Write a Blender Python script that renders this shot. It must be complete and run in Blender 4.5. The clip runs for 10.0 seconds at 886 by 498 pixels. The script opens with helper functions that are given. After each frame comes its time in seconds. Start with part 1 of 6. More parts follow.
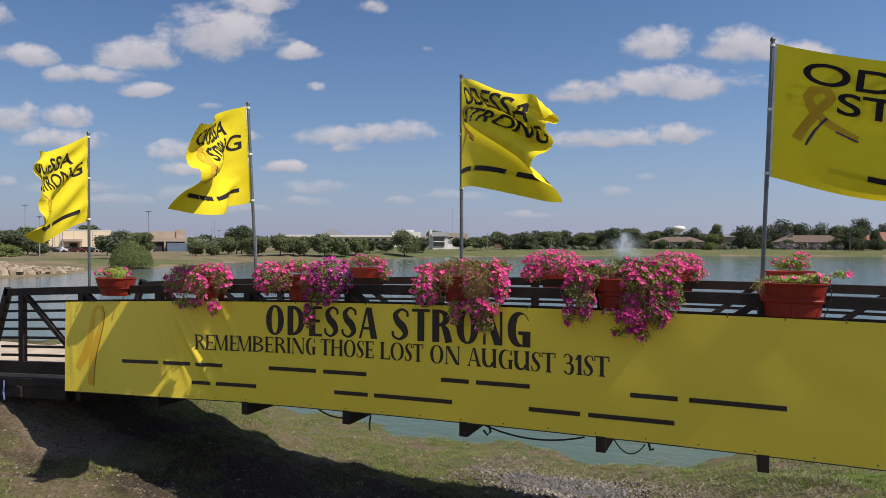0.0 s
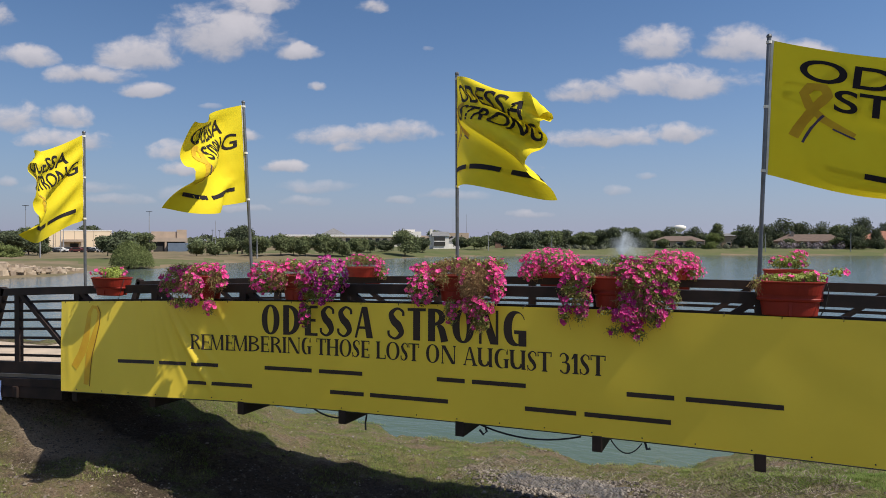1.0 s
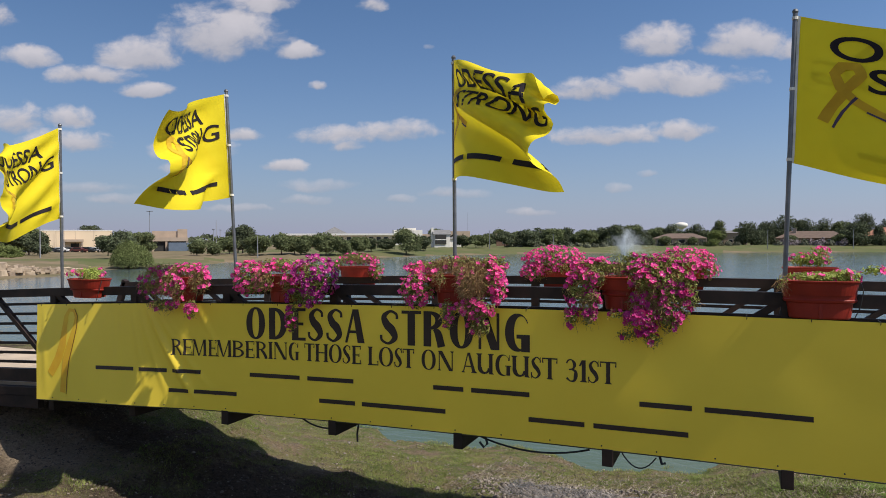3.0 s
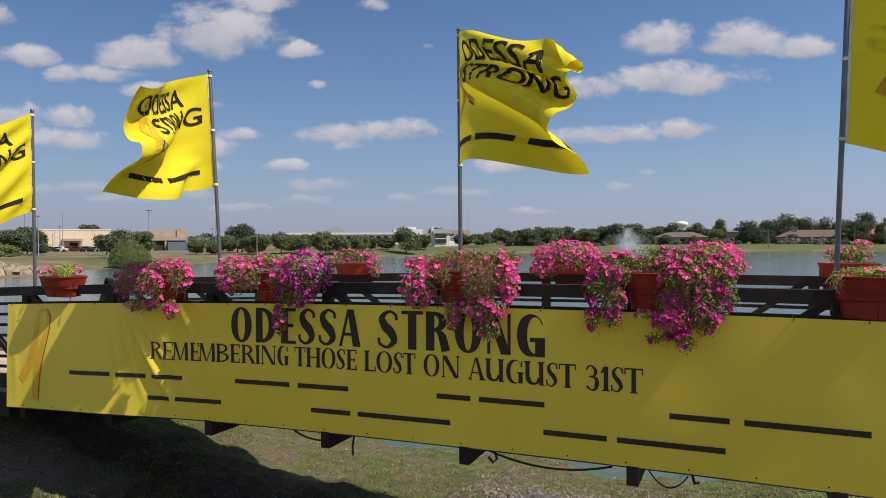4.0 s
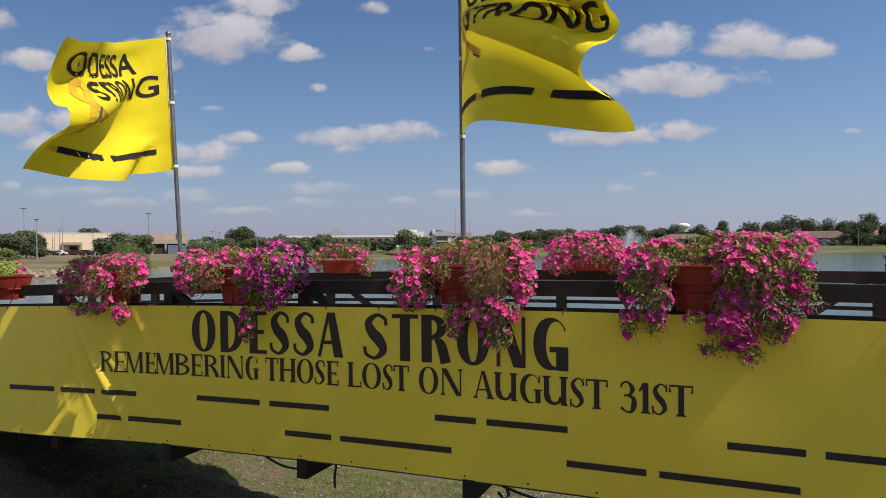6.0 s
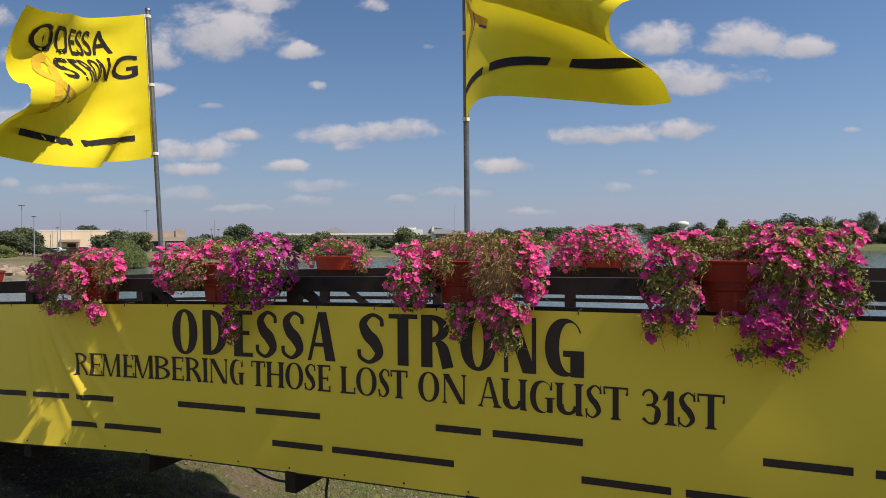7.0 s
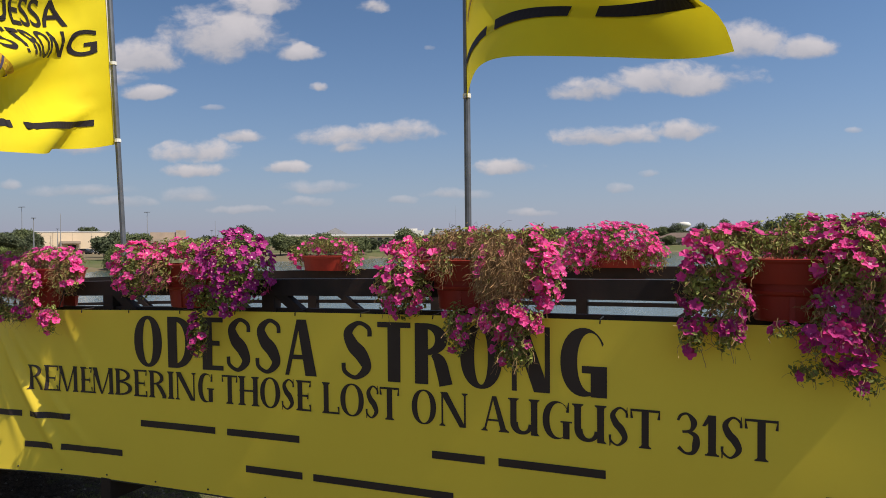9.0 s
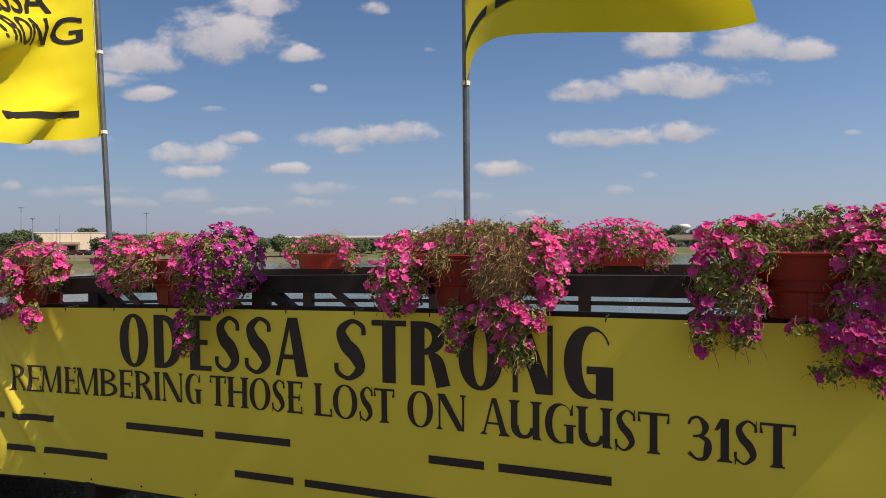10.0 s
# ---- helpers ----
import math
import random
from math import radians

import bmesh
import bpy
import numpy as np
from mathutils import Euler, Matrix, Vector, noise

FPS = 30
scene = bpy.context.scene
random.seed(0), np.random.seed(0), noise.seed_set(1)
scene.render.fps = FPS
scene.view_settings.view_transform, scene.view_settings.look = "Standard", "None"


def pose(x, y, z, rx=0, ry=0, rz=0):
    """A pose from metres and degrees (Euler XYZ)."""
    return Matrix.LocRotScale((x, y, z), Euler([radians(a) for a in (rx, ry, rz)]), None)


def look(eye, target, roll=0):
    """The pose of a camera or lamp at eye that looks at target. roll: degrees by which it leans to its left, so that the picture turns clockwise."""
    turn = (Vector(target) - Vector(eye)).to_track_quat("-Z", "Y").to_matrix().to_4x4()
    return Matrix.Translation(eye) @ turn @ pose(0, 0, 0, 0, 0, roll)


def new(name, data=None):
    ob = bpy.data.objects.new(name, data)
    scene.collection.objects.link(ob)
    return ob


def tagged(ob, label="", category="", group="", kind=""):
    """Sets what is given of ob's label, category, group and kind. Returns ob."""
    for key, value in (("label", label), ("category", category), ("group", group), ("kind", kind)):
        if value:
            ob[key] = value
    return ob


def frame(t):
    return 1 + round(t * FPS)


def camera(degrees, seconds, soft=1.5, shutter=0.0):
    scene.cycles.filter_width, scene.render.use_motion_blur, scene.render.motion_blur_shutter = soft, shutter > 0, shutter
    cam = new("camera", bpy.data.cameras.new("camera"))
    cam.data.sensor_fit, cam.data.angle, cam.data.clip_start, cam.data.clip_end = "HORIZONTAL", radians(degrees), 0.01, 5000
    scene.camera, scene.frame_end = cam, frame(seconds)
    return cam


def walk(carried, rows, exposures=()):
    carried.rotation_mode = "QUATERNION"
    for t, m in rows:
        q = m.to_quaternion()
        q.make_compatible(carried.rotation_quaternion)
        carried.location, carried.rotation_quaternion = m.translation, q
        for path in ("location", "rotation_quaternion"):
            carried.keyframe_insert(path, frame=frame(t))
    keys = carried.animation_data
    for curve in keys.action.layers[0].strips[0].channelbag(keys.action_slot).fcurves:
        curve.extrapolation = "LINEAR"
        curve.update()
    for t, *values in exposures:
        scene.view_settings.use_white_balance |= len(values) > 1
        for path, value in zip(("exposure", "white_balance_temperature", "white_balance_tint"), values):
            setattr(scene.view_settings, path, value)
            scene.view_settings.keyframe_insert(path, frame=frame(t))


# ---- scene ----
cam = camera(66.0, 10.0, soft=0.68)
PATH = [
    (0, (1.904, -6.684, 2.433), (1.117, -4.846, 2.41), 0.2),
    (0.5, (1.939, -6.663, 2.421), (1.151, -4.825, 2.399), 0.1),
    (1, (1.94, -6.632, 2.424), (1.151, -4.795, 2.4), 0.1),
    (1.5, (1.886, -6.583, 2.423), (1.097, -4.745, 2.398), 0.1),
    (2, (1.866, -6.453, 2.422), (1.076, -4.616, 2.396), 0.0),
    (2.5, (1.857, -6.323, 2.422), (1.065, -4.487, 2.395), -0.1),
    (4, (1.477, -5.53, 2.351), (0.684, -3.694, 2.32), -0.2),
    (4.5, (1.361, -5.209, 2.322), (0.567, -3.374, 2.292), -0.1),
    (5, (1.243, -4.971, 2.317), (0.449, -3.136, 2.285), -0.2),
    (5.5, (1.14, -4.731, 2.304), (0.345, -2.896, 2.272), -0.3),
    (5.7, (1.116, -4.657, 2.275), (0.319, -2.823, 2.253), -0.4),
    (7, (0.874, -4.142, 2.206), (0.08, -2.307, 2.177), -0.3),
    (7.5, (0.819, -3.967, 2.18), (0.023, -2.132, 2.153), -0.3),
    (8, (0.761, -3.805, 2.174), (-0.035, -1.97, 2.147), -0.3),
    (8.5, (0.691, -3.667, 2.179), (-0.105, -1.832, 2.152), -0.4),
    (9, (0.643, -3.551, 2.176), (-0.154, -1.718, 2.15), -0.4),
    (9.5, (0.61, -3.458, 2.167), (-0.187, -1.623, 2.141), -0.3),
    (10, (0.582, -3.381, 2.135), (-0.215, -1.546, 2.114), -0.3),
]
walk(cam, [(t, look(eye, target, roll)) for t, eye, target, roll in PATH], exposures=[(0.0, 0.31, 6820, 10), (5.0, 0.31, 6850, 10), (7.5, 0.32, 7080, 10), (10.0, 0.32, 7150, 10)])

# ---- world, sun, exposure ----
SUN_TO = Vector((0.60, -0.060, 0.80)).normalized()
SKY_STRENGTH, SUN_STRENGTH = 0.069, 4.2
EYE0 = Vector((1.90, -6.68, 2.43))
YAW0 = 0.405
FWD = Vector((-math.sin(YAW0), math.cos(YAW0), 0))
SIDE = Vector((math.cos(YAW0), math.sin(YAW0), 0))
WATER = -2.0


def far_at(u, d):
    """A place on the far side: d metres ahead of the bank, u * d to the side."""
    p = EYE0 + FWD * d + SIDE * (u * d)
    return p.x, p.y


def smooth_step(a, b, x):
    t = min(1.0, max(0.0, (x - a) / (b - a)))
    return t * t * (3 - 2 * t)


def math_node(nt, op, a, b=None, clamp=False):
    n = nt.nodes.new("ShaderNodeMath")
    n.operation, n.use_clamp = op, clamp
    for k, v in enumerate((a, b)):
        if v is None:
            continue
        if isinstance(v, (int, float)):
            n.inputs[k].default_value = v
        else:
            nt.links.new(v, n.inputs[k])
    return n.outputs[0]


# Clouds as (bearing, height, half width, half height) in hundredths of the distance ahead.
CLOUDS_HIGH = [
    (-32.2, 29.8, 8.3, 4.1), (-26.8, 34.4, 5.4, 2.1), (-44.7, 26.9, 6.2, 2.5), (-51.7, 24.0, 5.8, 1.5), (-43.4, 21.8, 3.7, 1.1),
    (-64.1, 32.3, 2.5, 2.1), (-60.8, 26.5, 4.1, 1.7), (31.2, 28.6, 5.0, 2.5), (43.6, 28.6, 6.2, 2.5), (52.7, 27.3, 4.6, 1.8),
    (21.2, 21.5, 5.4, 1.8), (34.5, 22.8, 9.9, 2.5), (-9.9, 34.2, 2.1, 1.2), (-20.6, 27.3, 2.9, 1.2), (-18.6, 22.4, 1.5, 0.7),
]
CLOUDS_MID = [
    (-62.9, 17.4, 4.0, 2.2), (-55.4, 17.8, 4.1, 1.8), (-54.6, 14.5, 6.5, 1.7), (-36.8, 12.8, 5.8, 1.7), (-36.8, 10.4, 5.0, 1.2),
    (-29.3, 15.1, 3.1, 1.0), (-23.5, 10.6, 3.3, 1.0), (-15.2, 14.9, 5.8, 1.5), (-7.8, 15.5, 6.2, 1.7), (-14.4, 13.5, 2.5, 1.0),
    (23.7, 14.9, 6.5, 1.5), (34.5, 15.7, 5.0, 1.5), (8.4, 10.4, 5.0, 1.2), (-34.3, 19.6, 1.7, 0.5), (-2.0, 28.0, 0.9, 0.4),
]
CLOUDS_LOW = [
    (-18.6, 7.9, 5.0, 1.0), (-19.8, 5.8, 3.3, 0.8), (-6.5, 5.8, 2.1, 0.7), (1.3, 6.6, 4.6, 0.8), (-53.8, 7.5, 6.6, 1.0),
    (-47.1, 5.8, 4.1, 0.8), (-37.2, 6.8, 3.7, 1.2), (25.2, 7.2, 1.5, 0.7), (29.5, 9.4, 1.7, 0.5), (58.9, 15.5, 1.2, 0.5),
    (-64.1, 8.5, 1.3, 0.7), (12.0, 3.8, 3.5, 0.6), (-30.0, 4.6, 4.0, 0.6),
]


def make_world():
    w = bpy.data.worlds.new("world")
    scene.world = w
    w.use_nodes = True
    nt = w.node_tree
    nt.nodes.clear()
    out = nt.nodes.new("ShaderNodeOutputWorld")
    bg = nt.nodes.new("ShaderNodeBackground")
    sky = nt.nodes.new("ShaderNodeTexSky")
    sky.sky_type, sky.sun_disc = "NISHITA", False
    sky.sun_elevation = math.asin(SUN_TO.z)
    sky.sun_rotation = math.atan2(SUN_TO.x, SUN_TO.y)
    sky.air_density, sky.dust_density, sky.ozone_density = 1.05, 0.3, 3.0
    tc = nt.nodes.new("ShaderNodeTexCoord")

    def dot(v):
        n = nt.nodes.new("ShaderNodeVectorMath")
        n.operation = "DOT_PRODUCT"
        nt.links.new(tc.outputs["Generated"], n.inputs[0])
        n.inputs[1].default_value = v
        return n.outputs["Value"]

    ahead = dot(FWD)
    safe = math_node(nt, "MAXIMUM", ahead, 0.05)
    u = math_node(nt, "MULTIPLY", math_node(nt, "DIVIDE", dot(SIDE), safe), 100.0)
    v = math_node(nt, "MULTIPLY", math_node(nt, "DIVIDE", dot((0, 0, 1)), safe), 100.0)
    # ragged outlines: shift the places of the clouds by noise
    rag = nt.nodes.new("ShaderNodeTexNoise")
    rag.inputs["Scale"].default_value, rag.inputs["Detail"].default_value, rag.inputs["Roughness"].default_value = 14.0, 4, 0.6
    nt.links.new(tc.outputs["Generated"], rag.inputs["Vector"])
    rgb = nt.nodes.new("ShaderNodeSeparateColor")
    nt.links.new(rag.outputs["Color"], rgb.inputs[0])
    u = math_node(nt, "ADD", u, math_node(nt, "MULTIPLY", math_node(nt, "SUBTRACT", rgb.outputs[0], 0.5), 5.0))
    v = math_node(nt, "ADD", v, math_node(nt, "MULTIPLY", math_node(nt, "SUBTRACT", rgb.outputs[1], 0.5), 2.2))
    cmb = nt.nodes.new("ShaderNodeCombineXYZ")
    nt.links.new(u, cmb.inputs[0])
    nt.links.new(math_node(nt, "MULTIPLY", v, 1.5), cmb.inputs[1])

    def noise_of(scale, detail, rough):
        n = nt.nodes.new("ShaderNodeTexNoise")
        n.inputs["Scale"].default_value = scale
        n.inputs["Detail"].default_value = detail
        n.inputs["Roughness"].default_value = rough
        nt.links.new(cmb.outputs[0], n.inputs["Vector"])
        return n.outputs["Fac"]

    billow = noise_of(0.20, 6, 0.54)
    fine = noise_of(0.75, 5, 0.6)
    total, lift, weight, thin = None, None, None, None
    for c, k in [(c, 1.0) for c in CLOUDS_HIGH] + [(c, 0.92) for c in CLOUDS_MID] + [(c, 0.72) for c in CLOUDS_LOW]:
        k = k if k < 0.8 else k * (0.82 + 0.18 * smooth_step(1.5, 4.0, c[2]))
        a = math_node(nt, "MULTIPLY", math_node(nt, "SUBTRACT", u, c[0]), 0.70 / c[2])
        b = math_node(nt, "MULTIPLY", math_node(nt, "SUBTRACT", v, c[1]), 0.66 / c[3])
        below = math_node(nt, "MULTIPLY", math_node(nt, "MINIMUM", b, 0.0), 1.5)
        bb = math_node(nt, "ADD", math_node(nt, "MAXIMUM", b, 0.0), below)
        r2 = math_node(nt, "ADD", math_node(nt, "MULTIPLY", a, a), math_node(nt, "MULTIPLY", bb, bb))
        m = math_node(nt, "MULTIPLY", math_node(nt, "SUBTRACT", 1.0, r2, clamp=True), k)
        up = math_node(nt, "MULTIPLY", m, b)
        if k < 0.8:
            thin = m if thin is None else math_node(nt, "MAXIMUM", thin, m)
        else:
            total = m if total is None else math_node(nt, "MAXIMUM", total, m)
        lift = up if lift is None else math_node(nt, "ADD", lift, up)
        weight = m if weight is None else math_node(nt, "ADD", weight, m)
    # unseen scattered cumulus outside the picture, by noise, thickened to brighten the banner
    n3 = nt.nodes.new("ShaderNodeTexNoise")
    n3.inputs["Scale"].default_value, n3.inputs["Detail"].default_value = 3.5, 6
    nt.links.new(tc.outputs["Generated"], n3.inputs["Vector"])
    outside = math_node(nt, "MULTIPLY", math_node(nt, "SUBTRACT", n3.outputs["Fac"], 0.455, clamp=True), 5.0, clamp=True)
    aside = math_node(nt, "MAXIMUM", math_node(nt, "GREATER_THAN", math_node(nt, "ABSOLUTE", u), 78.0),
                      math_node(nt, "MAXIMUM", math_node(nt, "GREATER_THAN", v, 46.0), math_node(nt, "LESS_THAN", ahead, 0.1)))
    veil = math_node(nt, "ADD", thin, math_node(nt, "MULTIPLY", math_node(nt, "SUBTRACT", billow, 0.5), 1.6))
    veil = math_node(nt, "MULTIPLY", math_node(nt, "MULTIPLY", math_node(nt, "SUBTRACT", veil, 0.12, clamp=True), 1.3, clamp=True), math_node(nt, "MULTIPLY", thin, 3.0, clamp=True))
    dens = math_node(nt, "ADD", total, math_node(nt, "MULTIPLY", math_node(nt, "SUBTRACT", billow, 0.5), 1.8))
    dens = math_node(nt, "ADD", dens, math_node(nt, "MULTIPLY", math_node(nt, "SUBTRACT", fine, 0.5), 0.25))
    ramp = nt.nodes.new("ShaderNodeMapRange")
    ramp.interpolation_type = "SMOOTHSTEP"
    nt.links.new(dens, ramp.inputs["Value"])
    ramp.inputs["From Min"].default_value, ramp.inputs["From Max"].default_value = 0.22, 0.92
    gate = math_node(nt, "MULTIPLY", total, 6.0, clamp=True)
    mask = math_node(nt, "MULTIPLY", ramp.outputs[0], gate)
    mask = math_node(nt, "MAXIMUM", math_node(nt, "MULTIPLY", veil, 0.68), mask)
    mask = math_node(nt, "MAXIMUM", math_node(nt, "MULTIPLY", mask, 0.86), math_node(nt, "MULTIPLY", outside, aside))
    lit = math_node(nt, "DIVIDE", lift, math_node(nt, "MAXIMUM", weight, 0.02))
    lit = math_node(nt, "ADD", math_node(nt, "MULTIPLY", lit, 0.9), math_node(nt, "MULTIPLY", billow, 0.9))
    lit = math_node(nt, "ADD", lit, 0.12, clamp=True)
    tone = nt.nodes.new("ShaderNodeMix")
    tone.data_type = "RGBA"
    nt.links.new(lit, tone.inputs["Factor"])
    tone.inputs["A"].default_value = (4.2, 4.4, 5.3, 1)
    tone.inputs["B"].default_value = (7.5, 7.3, 8.0, 1)
    # summer haze towards the horizon; the air is brighter on the sun's side
    side = math_node(nt, "ADD", math_node(nt, "MULTIPLY", dot(Vector((SUN_TO.x, SUN_TO.y, 0)).normalized()), 0.5), 0.5, clamp=True)
    elev = math_node(nt, "MAXIMUM", dot((0, 0, 1)), 0.0)
    haze = math_node(nt, "MULTIPLY", math_node(nt, "POWER", 2.718, math_node(nt, "MULTIPLY", elev, -8.0)), 0.93)
    air = nt.nodes.new("ShaderNodeMix")
    air.data_type = "RGBA"
    nt.links.new(haze, air.inputs["Factor"])
    clear = nt.nodes.new("ShaderNodeMix")
    clear.data_type, clear.blend_type = "RGBA", "MULTIPLY"
    clear.inputs["Factor"].default_value = 1.0
    nt.links.new(sky.outputs[0], clear.inputs["A"])
    warm = nt.nodes.new("ShaderNodeMix")
    warm.data_type = "RGBA"
    nt.links.new(side, warm.inputs["Factor"])
    warm.inputs["A"].default_value, warm.inputs["B"].default_value = (0.56, 0.79, 1.01, 1), (0.83, 1.16, 1.50, 1)
    nt.links.new(warm.outputs["Result"], clear.inputs["B"])
    nt.links.new(clear.outputs["Result"], air.inputs["A"])
    glow = nt.nodes.new("ShaderNodeMix")
    glow.data_type = "RGBA"
    nt.links.new(side, glow.inputs["Factor"])
    glow.inputs["A"].default_value, glow.inputs["B"].default_value = (3.6, 3.75, 5.55, 1), (5.1, 5.4, 7.7, 1)
    nt.links.new(glow.outputs["Result"], air.inputs["B"])
    mix = nt.nodes.new("ShaderNodeMix")
    mix.data_type = "RGBA"
    nt.links.new(mask, mix.inputs["Factor"])
    nt.links.new(air.outputs["Result"], mix.inputs["A"])
    nt.links.new(tone.outputs["Result"], mix.inputs["B"])
    nt.links.new(mix.outputs["Result"], bg.inputs["Color"])
    bg.inputs["Strength"].default_value = SKY_STRENGTH
    nt.links.new(bg.outputs[0], out.inputs[0])


make_world()
sun = new("sun", bpy.data.lights.new("sun", "SUN"))
sun.data.energy, sun.data.angle, sun.data.color = SUN_STRENGTH, radians(0.53), (1.0, 0.95, 0.87)
sun.matrix_world = look((0, 0, 30), Vector((0, 0, 30)) - SUN_TO)


# ---- materials ----
def material(name, a, b=None, scale=6.0, rough=0.6, metal=0.0, bump=0.0, bump_scale=40.0, fine=None, island=0.0, per_object=0.0,
             translucent=0.0, spec=0.5, stretch=(1, 1, 1)):
    """Two base colours mixed by noise, finer grain in the bump, and variation by piece."""
    m = bpy.data.materials.new(name)
    m.use_nodes = True
    nt = m.node_tree
    p = nt.nodes["Principled BSDF"]
    p.inputs["Roughness"].default_value = rough
    p.inputs["Metallic"].default_value = metal
    p.inputs["Specular IOR Level"].default_value = spec
    tc = nt.nodes.new("ShaderNodeTexCoord")
    mp = nt.nodes.new("ShaderNodeMapping")
    mp.inputs["Scale"].default_value = stretch
    nt.links.new(tc.outputs["Object"], mp.inputs["Vector"])
    b = b or tuple(v * 0.75 for v in a)
    n = nt.nodes.new("ShaderNodeTexNoise")
    n.inputs["Scale"].default_value, n.inputs["Detail"].default_value = scale, 6
    nt.links.new(mp.outputs[0], n.inputs["Vector"])
    r = nt.nodes.new("ShaderNodeMapRange")
    r.inputs["From Min"].default_value, r.inputs["From Max"].default_value = 0.35, 0.65
    nt.links.new(n.outputs["Fac"], r.inputs["Value"])
    mix = nt.nodes.new("ShaderNodeMix")
    mix.data_type = "RGBA"
    nt.links.new(r.outputs[0], mix.inputs["Factor"])
    mix.inputs["A"].default_value, mix.inputs["B"].default_value = (*a, 1), (*b, 1)
    col = mix.outputs["Result"]
    if island or per_object:
        hsv = nt.nodes.new("ShaderNodeHueSaturation")
        if island:
            rnd = nt.nodes.new("ShaderNodeNewGeometry").outputs["Random Per Island"]
        else:
            rnd = nt.nodes.new("ShaderNodeObjectInfo").outputs["Random"]
        k = island or per_object
        nt.links.new(math_node(nt, "ADD", math_node(nt, "MULTIPLY", rnd, 2 * k), 1.0 - k), hsv.inputs["Value"])
        nt.links.new(math_node(nt, "ADD", math_node(nt, "MULTIPLY", rnd, 0.05 * k), 0.5 - 0.025 * k), hsv.inputs["Hue"])
        nt.links.new(col, hsv.inputs["Color"])
        col = hsv.outputs[0]
    nt.links.new(col, p.inputs["Base Color"])
    if bump:
        n2 = nt.nodes.new("ShaderNodeTexNoise")
        n2.inputs["Scale"].default_value, n2.inputs["Detail"].default_value = bump_scale, 5
        nt.links.new(mp.outputs[0], n2.inputs["Vector"])
        bp = nt.nodes.new("ShaderNodeBump")
        bp.inputs["Strength"].default_value, bp.inputs["Distance"].default_value = bump, 0.02
        nt.links.new(n2.outputs["Fac"], bp.inputs["Height"])
        nt.links.new(bp.outputs[0], p.inputs["Normal"])
    if translucent:
        tr = nt.nodes.new("ShaderNodeBsdfTranslucent")
        nt.links.new(col, tr.inputs["Color"])
        ms = nt.nodes.new("ShaderNodeMixShader")
        ms.inputs[0].default_value = translucent
        out = nt.nodes["Material Output"]
        nt.links.new(p.outputs[0], ms.inputs[1])
        nt.links.new(tr.outputs[0], ms.inputs[2])
        nt.links.new(ms.outputs[0], out.inputs[0])
    return m


